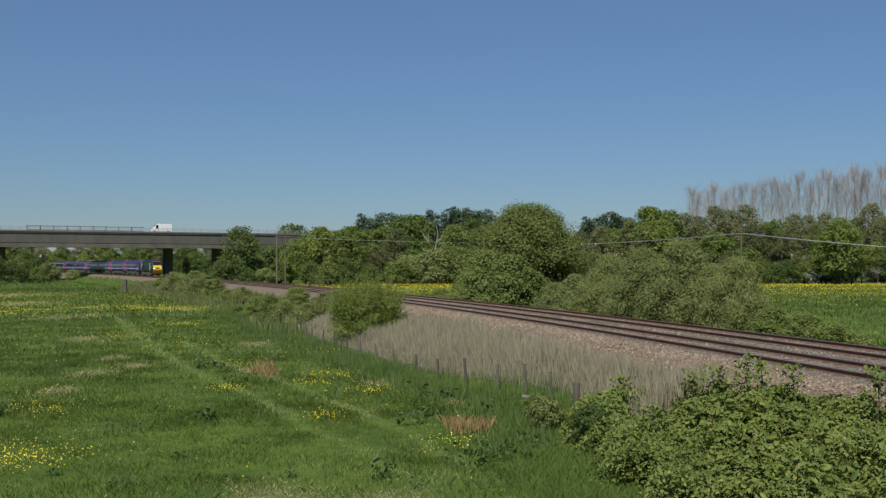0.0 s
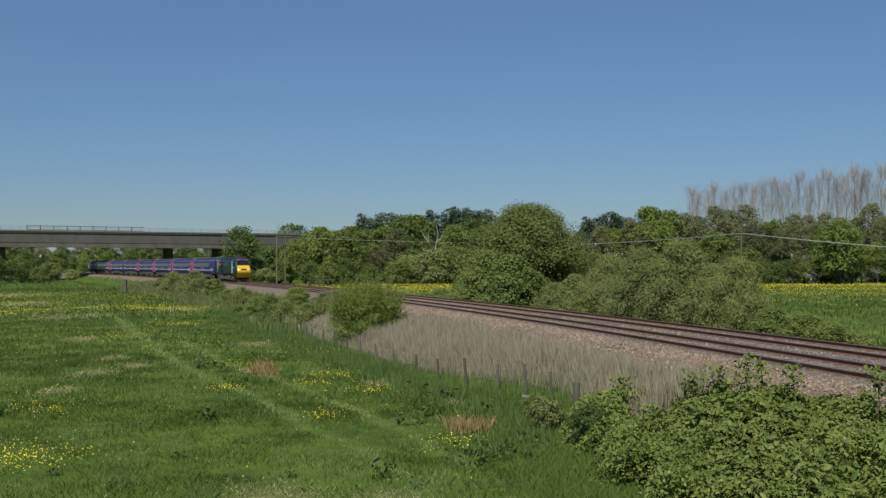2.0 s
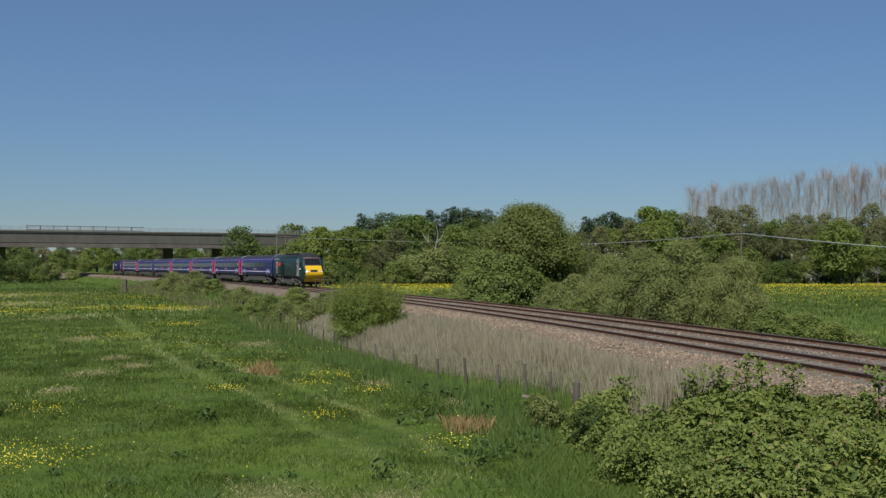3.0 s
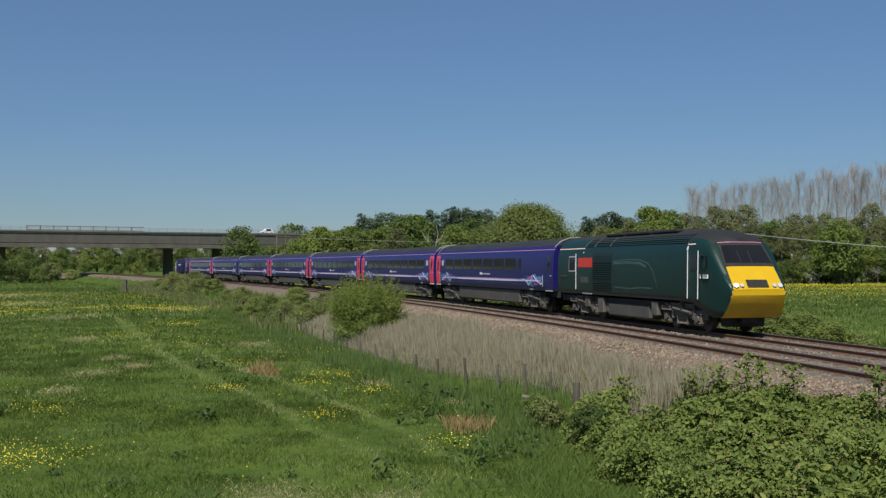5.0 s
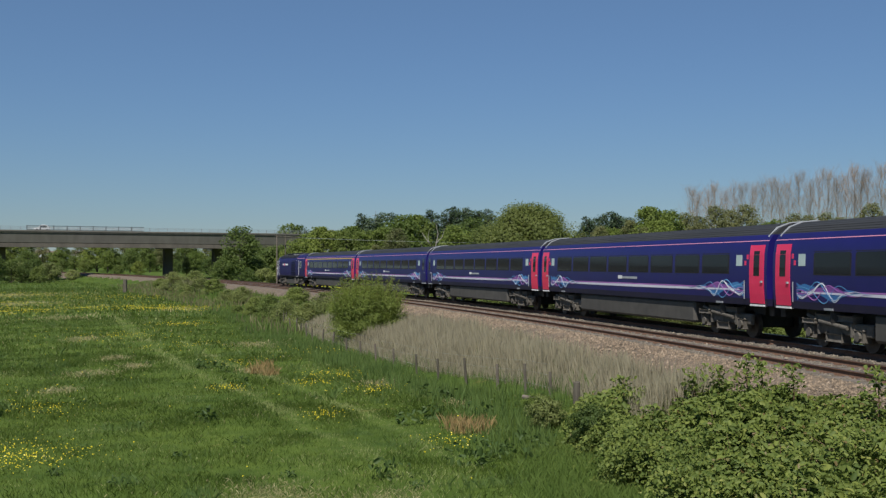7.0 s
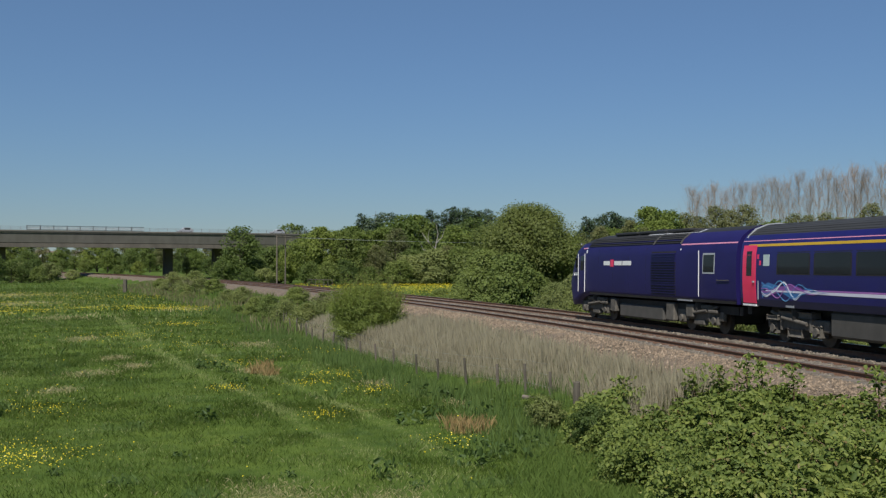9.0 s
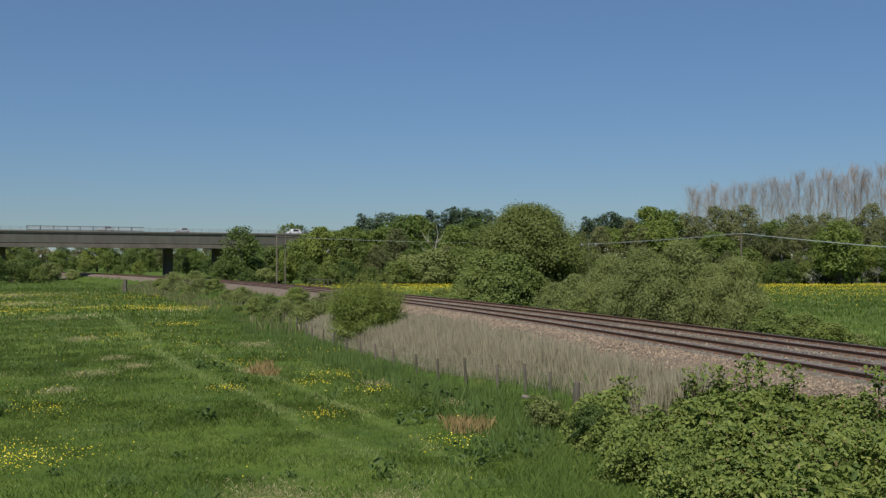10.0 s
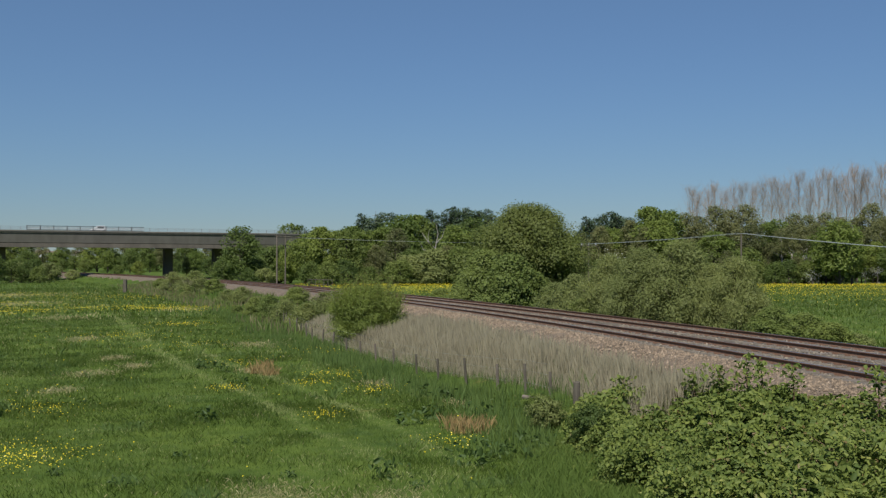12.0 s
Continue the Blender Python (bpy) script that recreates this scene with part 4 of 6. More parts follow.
def build_sedge_and_reeds():
    # dark sedge along the meadow's side of the fence
    x, y = scatter(lambda a, b: in_view(a, b) * np.clip(1.15 - np.abs(a - fence_x(b) + 0.9) / (1.75 + 0.012 * b), 0, 1) * (0.4 + 0.6 * vnoise(a, b, 1.0, 21)), (-32, 4, 24, 110), 560000)
    ok = ~((x > 2.5) & (y < 29))
    x, y = x[ok], y[ok]
    h = rng.uniform(0.28, 0.66, len(x)) * (0.55 + 0.7 * vnoise(x, y, 1.5, 22)) * np.clip(1.25 - y / 110, 0.5, 1)
    V, F = blades(on_ground(x, y), h, rng.uniform(0.006, 0.011, len(x)) * (0.7 + y / 60), 0.16)
    stuff("sedge", fast_mesh("sedge", V, F, M_sedge), "tall dark green sedge along the fence", "sedge")
    # ranker grass along the thicket's edge
    x, y = scatter(lambda a, b: np.clip((a - 1.2) / 0.9, 0, 1) * (bramble_zone(a, b) < 0.3), (1.0, 4.6, 17.5, 29.5), 34000)
    V, F = blades(on_ground(x, y), rng.uniform(0.10, 0.28, len(x)), rng.uniform(0.004, 0.008, len(x)), 0.35)
    stuff("rank_edge_grass", fast_mesh("rank_edge_grass", V, F, M_edge_grass), "long green grass along the bramble's edge", "grass")
    # dry reeds between the fence and the ballast
    x, y = scatter(lambda a, b: in_view(a, b) * (a > fence_x(b) + 0.4), (-12, 12, 25, 74), 820000)
    d = offset_from_line(x, y)
    keep = (d > 7.2 + 0.3 * np.sin(y * 0.9)) & (rng.uniform(0, 1, len(x)) < np.clip((d - 7.0) / 0.8, 0, 1)) & ((y < 56) | (rng.uniform(0, 1, len(x)) < 0.5))
    x, y, d = x[keep], y[keep], d[keep]
    edge = np.clip((x - fence_x(y)) / 1.6, 0.45, 1)
    h = rng.uniform(0.60, 1.18, len(x)) * (0.72 + 0.3 * vnoise(x, y, 1.6, 31)) * edge
    V, F = blades(on_ground(x, y), h, rng.uniform(0.003, 0.006, len(x)) * (0.8 + y / 70), 0.10)
    stuff("dry_reeds", fast_mesh("reeds", V, F, M_reed), "dense dry straw-coloured reeds beside the railway", "reeds")
    k = rng.uniform(0, 1, len(x)) < 0.22
    V, F = blades(on_ground(x[k], y[k]), h[k] * rng.uniform(0.3, 0.75, k.sum()), rng.uniform(0.007, 0.014, k.sum()), 0.2)
    stuff("reed_undergrowth", fast_mesh("undergrowth", V, F, M_reed_base), "green shoots low among the dry reeds", "reeds")
    # rough bank vegetation farther along the railway
    x, y = scatter(lambda a, b: in_view(a, b) * np.clip((a - fence_x(b) + 2.2 + 4 * (vnoise(a, b, 4, 43) - 0.5)) / 2.5, 0, 1), (-75, 6, 66, 215), 190000)
    d = offset_from_line(x, y)
    ok = (d > 6.4 + 0.006 * y)
    x, y, d = x[ok], y[ok], d[ok]
    u = vnoise(x, y, 5, 41)
    h = rng.uniform(0.25, 0.85, len(x)) * (0.5 + 0.8 * u)
    w = rng.uniform(0.02, 0.05, len(x)) * (0.6 + y / 80)
    tan = ((u > 0.42) & (y > 64) & (rng.uniform(0, 1, len(x)) < 0.60)) | (rng.uniform(0, 1, len(x)) < 0.06)
    for sel, m, name, lab in ((tan, M_bank_dead, "dead_dock_stems", "pale dead stems on the railway bank"), (~tan, M_edge_grass, "rank_bank_grass", "rank green grass on the railway bank")):
        V, F = blades(on_ground(x[sel], y[sel]), h[sel], w[sel], 0.25)
        stuff(name, fast_mesh(name, V, F, m), lab, "bank plants")
    # far bank
    x, y = scatter(lambda a, b: in_view(a, b) * 1.0, (-60, 40, 24, 190), 140000)
    d = offset_from_line(x, y)
    ok = (d < -4.0) & (d > -16)
    x, y = x[ok], y[ok]
    h = rng.uniform(0.25, 0.75, len(x)) * (0.5 + 0.9 * vnoise(x, y, 3, 51))
    V, F = blades(on_ground(x, y), h, rng.uniform(0.02, 0.05, len(x)) * (0.6 + y / 80), 0.35)
    stuff("far_bank_grass", fast_mesh("far_bank_grass", V, F, M_grass), "green grass on the railway's far bank", "grass")


build_sedge_and_reeds()


def leaf_shapes(P, N, size, width=0.54):
    """Oval leaves folded along the midrib: two quads each."""
    n = len(P)
    N = N / np.linalg.norm(N, axis=1, keepdims=True)
    T = np.cross(N, rng.normal(size=(n, 3)))
    T /= np.linalg.norm(T, axis=1, keepdims=True)
    B = np.cross(N, T)
    s = np.asarray(size)[:, None]
    V = np.empty((n, 8, 3))
    for k, (a, b, c) in enumerate(((-0.5, 0, 0), (0.5, 0, -0.10), (0.22, 0.5, 0.12), (-0.25, 0.5, 0.12), (0.22, -0.5, 0.12), (-0.25, -0.5, 0.12))):
        V[:, k] = P + T * s * a + B * s * b * width + N * s * c
    V = V[:, :6]
    base = np.arange(n)[:, None] * 6
    F = np.concatenate([base + np.array([0, 1, 2, 3]), base + np.array([1, 0, 5, 4])])
    return V.reshape(-1, 3), F


def bramble_top(x, y):
    return (0.66 + 0.38 * np.clip((x - 3.4) / 2.0, 0, 1) + 0.22 * np.clip((x - 5.0) / 2.2, 0, 1) + 0.48 * (vnoise(x, y, 1.3, 61) - 0.5)
            + 0.55 * (vnoise(x, y, 0.38, 62) - 0.5)) * np.clip(bramble_zone(x, y) * 1.6, 0.25, 1)


def build_bramble():
    b = thing("bramble_thicket", pose(0, 0, 0), "dense green bramble thicket with broad toothed leaves", "bramble")
    x, y = scatter(lambda a, c: bramble_zone(a, c) * (a < 0.43 * c + 1.2), (2.2, 12.5, 11.0, 28.2), 54000)
    gap = (vnoise(x, y, 0.30, 65) + 0.5 * vnoise(x, y, 0.8, 66) < 0.52) & (rng.uniform(0, 1, len(x)) < 0.8)
    x, y = x[~gap], y[~gap]
    n = len(x)
    z = bramble_top(x, y) - np.abs(rng.normal(0, 0.27, n)) + 0.08
    N = rng.normal(0, 0.6, (n, 3)) + np.array([-0.05, -0.35, 1.0])
    # each spray carries three leaflets
    sp = rng.uniform(0.060, 0.118, n) * (0.85 + 0.35 * vnoise(x, y, 0.9, 67))
    an = rng.uniform(0, 2 * np.pi, n)
    x = np.concatenate([x + sp * 0.8 * np.cos(an + k) for k in (-1.5, 0, 1.5)])
    y = np.concatenate([y + sp * 0.8 * np.sin(an + k) for k in (-1.5, 0, 1.5)])
    z = np.concatenate([z, z + 0.02, z])
    N = np.concatenate([N, N, N]) + rng.normal(0, 0.28, (3 * n, 3))
    sz = np.concatenate([sp, sp * 1.25, sp]) * rng.uniform(0.85, 1.15, 3 * n)
    n = 3 * n
    red = rng.uniform(0, 1, n) < 0.035 + 0.05 * (vnoise(x, y, 1.2, 64) > 0.72)
    P = np.stack([x, y, z], 1)
    V, F = leaf_shapes(P[~red], N[~red], sz[~red])
    tagged(piece("foliage", fast_mesh("foliage", V, F, M_bramble), b, "green bramble leaves"), kind="stuff")
    V, F = leaf_shapes(P[red], N[red], sz[red] * 0.8)
    tagged(piece("young_foliage", fast_mesh("young_foliage", V, F, M_bramble_red), b, "reddish young leaves"), kind="stuff")
    # side leaves down the edge that faces the meadow
    m = 16000
    yy = rng.uniform(16, 28, m)
    xx = 3.55 - 0.11 * (yy - 20) + 0.35 * np.sin(yy * 1.7) + 0.25 * np.sin(yy * 4.1 + 1) + rng.normal(0.3, 0.22, m)
    zz = rng.uniform(0.05, 1.0, m) * np.clip((xx - 2.6) / 0.9, 0.15, 1)
    V, F = leaf_shapes(np.stack([xx, yy, zz], 1), rng.normal(0, 0.6, (m, 3)) + np.array([-0.7, -0.5, 0.5]), rng.uniform(0.05, 0.10, m))
    tagged(piece("edge_foliage", fast_mesh("edge_foliage", V, F, M_bramble), b), kind="stuff")
    # one added sheet below the leaves, standing in for the thicket's shaded inside
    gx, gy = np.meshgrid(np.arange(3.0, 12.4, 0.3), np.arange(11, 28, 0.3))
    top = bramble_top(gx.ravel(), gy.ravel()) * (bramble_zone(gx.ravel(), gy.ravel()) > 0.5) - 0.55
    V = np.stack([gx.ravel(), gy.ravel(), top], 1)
    nx, ny = gx.shape[1], gx.shape[0]
    i = (np.arange(ny - 1)[:, None] * nx + np.arange(nx - 1)).ravel()
    piece("inner_growth", fast_mesh("inner_growth", V, np.stack([i, i + 1, i + nx + 1, i + nx], 1), M_sedge, True), b, "added green sheet for the thicket's shaded inside")
    # arching canes that stand out of the top
    for k in range(34):
        x0, y0 = rng.uniform(4.0, 8.5), rng.uniform(16, 26)
        if bramble_zone(np.array([x0]), np.array([y0]))[0] < 0.9:
            continue
        z0 = float(bramble_top(np.array([x0]), np.array([y0]))[0])
        h = rng.uniform(0.15, 0.5)
        dx, dy = rng.normal(0, 0.25, 2)
        pts = [(x0, y0, z0 - 0.5), (x0 + dx * 0.4, y0 + dy * 0.4, z0 + h * 0.5), (x0 + dx, y0 + dy, z0 + h)]
        TV, TF = tubes([(pts, [0.008, 0.006, 0.003])], 4)
        cane = piece("cane", fast_mesh("cane", TV, TF, M_stem), b, "thin brown cane")
        t = rng.uniform(0.35, 1.0, 12)[:, None]
        Q = np.array(pts[0]) * (1 - t) + np.array(pts[2]) * t + rng.normal(0, 0.07, (12, 3))
        V, F = leaf_shapes(Q, rng.normal(0, 0.6, (12, 3)) + np.array([0, -0.4, 0.9]), rng.uniform(0.06, 0.11, 12))
        tagged(piece("leaf_spray", fast_mesh("leaf_spray", V, F, M_bramble), cane), kind="stuff")
    # taller shoots behind the thicket
    for px, d, h in ((1318, 23.5, 2.25), (1345, 24.0, 2.05), (1400, 23.0, 2.1), (1550, 20.5, 2.25), (1270, 24.5, 1.95), (1225, 24.8, 1.85), (1100, 26, 1.55)):
        x0, y0 = (px - 784) / 1975 * d, d
        TV, TF = tubes([([(x0, y0, 0.9), (x0 + 0.05, y0, h * 0.7), (x0 + 0.02, y0, h)], [0.02, 0.015, 0.005])], 5)
        cane = piece("cane", fast_mesh("cane", TV, TF, M_stem), b)
        m = 120
        Q = np.stack([x0 + rng.normal(0, 0.13, m), y0 + rng.normal(0, 0.15, m), rng.uniform(h - 0.75, h + 0.05, m)], 1)
        V, F = leaf_shapes(Q, rng.normal(0, 0.7, (m, 3)) + np.array([0, -0.4, 0.7]), rng.uniform(0.07, 0.13, m))
        tagged(piece("leaf_spray", fast_mesh("leaf_spray", V, F, M_bramble), cane), kind="stuff")


build_bramble()


def leaf_clump(name, label, category, x, y, n, spread, height, size, material, group="", flat=0.4):
    t = thing(name, pose(x, y, height_at(x, y)), label, category, group)
    P = np.stack([rng.normal(0, spread, n), rng.normal(0, spread, n), rng.uniform(0.02, height, n)], 1)
    V, F = leaf_shapes(P, rng.normal(0, 0.6, (n, 3)) + np.array([0, -0.2, flat]), rng.uniform(0.6, 1.2, n) * size, 0.45)
    piece("foliage", fast_mesh("foliage", V, F, material), t)
    return t


for cx, cy, s in ((0.9, 24.6, .32), (1.4, 24.0, .35), (0.7, 23.4, .25), (1.9, 25.4, .35), (-0.9, 29.4, .22), (-0.3, 30.2, .25), (-0.5, 35.4, .3), (1.0, 30.9, .3), (0.0, 33.9, .2), (-6.9, 37.7, .2), (-12.2, 30.4, .16), (-6.3, 29.7, .14), (-8.6, 43.6, .2), (-9.6, 44.5, .2), (-1.1, 22.0, .16)):
    leaf_clump("dock_plant", "broad-leaved green dock plant in the meadow", "weed", cx, cy, 30, s, 0.38, 0.18, M_dock, "dock plants")
for cx, cy in ((-6.1, 21.0), (-7.7, 22.2), (-6.3, 29.4), (-7.8, 28.7), (-7.8, 38.2), (-12.4, 47.0), (-0.5, 20.9), (-4.0, 34.9), (-5.7, 24.2), (-11.1, 34.4), (-9.6, 57.8), (-17.4, 47.6), (-4.7, 26.1), (-3.1, 22.2)):
    leaf_clump("dock_plant", "small dark green dock plant in the meadow turf", "weed", cx, cy, 26, 0.11, 0.16, 0.085, M_dock, "dock plants")
for cx, cy in ((0.62, 27.6), (0.35, 28.2), (0.9, 28.0), (-6.6, 42.6), (-7.3, 43.5), (-7.2, 45.5)):
    n = 170
    t = thing("dead_dock_clump", pose(cx, cy, height_at(cx, cy)), "rust-brown clump of dead dock stems", "weed", "dead clumps")
    V, F = blades(np.stack([rng.normal(0, 0.17, n), rng.normal(0, 0.22, n), np.zeros(n)], 1), rng.uniform(0.15, 0.42, n), 0.016, 0.35)
    tagged(piece("stem_mass", fast_mesh("stem_mass", V, F, M_rust_grass), t), kind="stuff")


def small_shrub(name, label, x, y, h, w, n, size, material, group=""):
    t = thing(name, pose(x, y, height_at(x, y)), label, "bush", group)
    d = rng.normal(size=(n, 3))
    d /= np.linalg.norm(d, axis=1, keepdims=True)
    r = rng.uniform(0.3, 1, n) ** 0.5 * (0.8 + 0.3 * np.sin(d[:, 0] * 5) * np.sin(d[:, 2] * 6 + d[:, 1] * 4))
    P = d * r[:, None] * np.array([w / 2, w / 2, h / 2]) + np.array([0, 0, h / 2])
    V, F = leaf_shapes(P, d + rng.normal(0, 0.5, (n, 3)) + np.array([0, 0, 0.3]), rng.uniform(0.6, 1.3, n) * size)
    piece("foliage", fast_mesh("foliage", V, F, material), t)
    stems = [([(0, 0, -0.1), tuple(P[k] * np.array([0.5, 0.5, 0.6])), tuple(P[k])], [0.02, 0.012, 0.004]) for k in range(14)]
    TV, TF = tubes(stems, 4)
    piece("stem", fast_mesh("stem", TV, TF, M_stem), t)


small_shrub("young_hawthorn", "small reddish-green hawthorn at the thicket's edge", 2.55, 27.6, 1.0, 1.1, 4000, 0.05, M_leaf_willow)
small_shrub("young_hawthorn", "small bright green hawthorn by the fence", 2.5, 29.2, 0.8, 1.0, 3000, 0.045, M_leaf_oak)
small_shrub("young_hawthorn", "small green hawthorn at the thicket's edge", 3.3, 24.6, 1.1, 1.3, 5000, 0.05, M_leaf_dark)

# ---- post and wire fence ----


def build_fence():
    f = thing("wire_fence", pose(0, 0, 0), "weathered post and wire fence before the reeds", "fence")
    posts = [31.2, 33.2]
    y = 35.0
    while y < 92:
        posts.append(y)
        y += 2.62
    me = None
    tops = []
    for k, y in enumerate(posts):
        x = float(fence_x(y)) + rng.normal(0, 0.05)
        z = height_at(x, y)
        if me is None:
            o = part("post", cyl(bmesh.new(), (0, 0, -0.4), (0, 0, 1.0), 0.048, 0.042, 8), M_post, f, "grey weathered wooden post")
            me = o.data
        else:
            o = piece("post", me, f)
        o.matrix_basis = pose(x, y, z + rng.uniform(-0.28, -0.08), rng.normal(0, 2.5), rng.normal(0, 2.5), 0)
        tops.append((x, y, z))
    for h in (0.35, 0.7, 1.0):
        V, F = tubes([([(x, y - 0.06, z + h) for x, y, z in tops], [0.0028] * len(tops))], 3)
        piece("strand", fast_mesh("strand", V, F, M_wire), f, "thin wire strand")
    bm = cyl(bmesh.new(), (3.35, 28.0, -0.4), (3.35, 28.0, 1.24), 0.09, 0.085, 14)
    cyl(bm, (3.35, 28.0, 1.24), (3.35, 28.0, 1.255), 0.085, 0.07, 14)
    part("strainer_post", bm, M_post, f, "thick round corner post")
    part("low_rail", cyl(bmesh.new(), (2.2, 30.8, 0.55), (2.75, 30.4, 0.50), 0.06, 0.06, 8), M_post, f, "short grey timber")
    for x, y, h, r in ((-14.4, 91, 1.5, 0.15), (-13.6, 92, 1.25, 0.11), (-48.7, 171, 2.0, 0.26), (-43.8, 175, 1.6, 0.2), (-43.0, 176, 1.5, 0.2), (-32, 150, 1.4, .15)):
        part("gate_post", boxed(x - r, x + r, y - r, y + r, -0.3, h, 0.04), M_post, f, "pale stout gate post")


build_fence()

# ---- power line ----


def pole(name, x, y, h, label, arm=True, r=0.14):
    t = thing(name, pose(x, y, height_at(x, y), 0, 0, 20), label, "pole", "wooden power line")
    part("shaft", cyl(bmesh.new(), (0, 0, -0.5), (0, 0, h), r, r * 0.75, 8), M_post, t)
    if arm:
        part("cross_arm", boxed(-0.9, 0.9, -0.06, 0.06, h - 0.25, h - 0.1), M_post, t)
        for dx in (-0.8, 0.0, 0.8):
            part("insulator", cyl(bmesh.new(), (dx, 0, h - 0.1), (dx, 0, h + 0.12), 0.06, 0.04, 8), M_silver, t)
    return t


def sight(px, py, d):
    return Vector(((px - 784) / 1975 * d, d, EYE[2] - (py - 469.8) / 1975 * d))


h_a, h_b = sight(490, 417, 175), sight(505, 417, 177)
for p, lab in ((h_a, "pale wooden pole of a twin pole"), (h_b, "dark wooden pole of a twin pole")):
    pole("power_pole", p.x, p.y, p.z - height_at(p.x, p.y), lab, False, 0.12)
bar = thing("pole_cross_beam", pose(0, 0, 0), "grey beam over the twin poles", "beam")
part("beam", cyl(bmesh.new(), h_a - Vector((0.3, 0, 0.1)), sight(533, 421, 178), 0.09, 0.09, 6), M_post, bar)
p2, p3 = sight(1042, 432, 112), sight(1312, 413, 76)
for p, arm in ((p2, True), (p3, False)):
    pole("power_pole", p.x, p.y, p.z - height_at(p.x, p.y), "grey wooden power pole among the trees", arm, 0.07)
ends = [sight(533, 421, 178), p2, p3, sight(1700, 447, 48)]
for k, off in enumerate((-0.8, 0.0, 0.8)):
    paths = []
    for a, b in zip(ends, ends[1:]):
        pts = [a.lerp(b, t / 10) + Vector((off * 0.5, off * 0.5, -0.7 * (t / 10) * (1 - t / 10) * ((b - a).length / 70))) for t in range(11)]
        paths.append((pts, [0.012] * 11))
    V, F = tubes(paths, 4)
    tagged(piece("power_cable", fast_mesh("cable", V, F, M_wire)), "thin pale overhead power cable", "cable", "power cables")

# ---- small far things ----


def dead_tree():
    x, y = far(768, 242)
    t = thing("dead_tree", pose(x, y, 0), "bleached white dead tree with bare limbs", "tree")
    limbs = [([(0, 0, -0.3), (0.1, 0, 5), (0.4, 0, 8.5)], [0.25, 0.2, 0.15]), ([(0.4, 0, 8.5), (0.9, 0, 11), (0.4, 0, 13.2)], [0.14, 0.1, 0.04]), ([(0.3, 0, 7.8), (-1.2, 0, 9.2), (-2.6, 0, 11.2)], [0.13, 0.1, 0.04]),
             ([(0.2, 0, 6.8), (-2.4, 0, 7.6), (-3.4, 0, 10.2)], [0.13, 0.1, 0.04]), ([(0.5, 0, 9), (1.8, 0, 10.3), (2.3, 0, 12.2)], [0.15, 0.1, 0.04]), ([(-1.2, 0, 9.2), (-1.3, 0, 10.5), (-1.0, 0, 11.8)], [0.1, 0.07, 0.03]), ([(0.2, 0, 6), (1.4, 0, 7), (2.6, 0, 7.6)], [0.14, 0.1, 0.04])]
    limbs = [(pts, [0.68 * r for r in radii]) for pts, radii in limbs]
    V, F = tubes(limbs, 6)
    piece("limb", fast_mesh("limb", V, F, M_dead, True), t)


dead_tree()


def hawthorn_blossom():
    for px, py, d, k in ((1436, 490, 229, .55), (1530, 486, 234, .35), (1552, 480, 234, .4), (1082, 462, 100, .30)):
        c = sight(px, py, d)
        n = 240
        t = thing("blossoming_hawthorn", pose(c.x, c.y, c.z), "hawthorn bough white with blossom", "bush", "blossom")
        P = rng.normal(0, 1.0, (n, 3)) * np.array([1.6, 0.8, 1.3]) * k
        V, F = leaf_quads(P, rng.normal(0, 1, (n, 3)), rng.uniform(0.1, 0.24, n) * max(k, 0.5), 0.9)
        piece("blossom", fast_mesh("blossom", V, F, M_blossom), t)
        TV, TF = tubes([([(0, 0, -c.z), (0.2, 0, -c.z / 2), (0, 0, 0.5)], [0.12, 0.08, 0.03])], 5)
        piece("trunk", fast_mesh("trunk", TV, TF, M_bark), t)


hawthorn_blossom()


def bridge_railing():
    a, b = sight(545, 503, 128), sight(588, 505, 118)
    t = thing("lineside_railing", pose(0, 0, 0), "grey steel handrail beside the track", "railing")
    for k in range(7):
        p = a.lerp(b, k / 6)
        part("upright", cyl(bmesh.new(), (p.x, p.y, p.z - 1.1), (p.x, p.y, p.z + 0.55), 0.022, 0.022, 6), M_post, t)
    for h in (0.0, 0.55):
        part("top_rail", cyl(bmesh.new(), a + Vector((0, 0, h)), b + Vector((0, 0, h)), 0.022, 0.022, 6), M_post, t)


bridge_railing()


def pylon():
    x, y = far(665, 1500)
    t = thing("electricity_pylon", pose(x, y, 0), "far grey lattice electricity pylon", "pylon")
    top, legs = 78.0, []
    for sx in (-1, 1):
        for sy in (-1, 1):
            legs.append(([(sx * 4, sy * 4, 0), (sx * 1.2, sy * 1.2, top * 0.7), (0, 0, top)], [0.3, 0.25, 0.2]))
    V, F = tubes(legs, 4)
    piece("lattice_leg", fast_mesh("leg", V, F, M_steel), t)
    for h, w in ((56, 8), (64, 6.5), (71, 5)):
        part("cross_arm", boxed(-w, w, -0.3, 0.3, h - 0.3, h + 0.3), M_steel, t)


pylon()


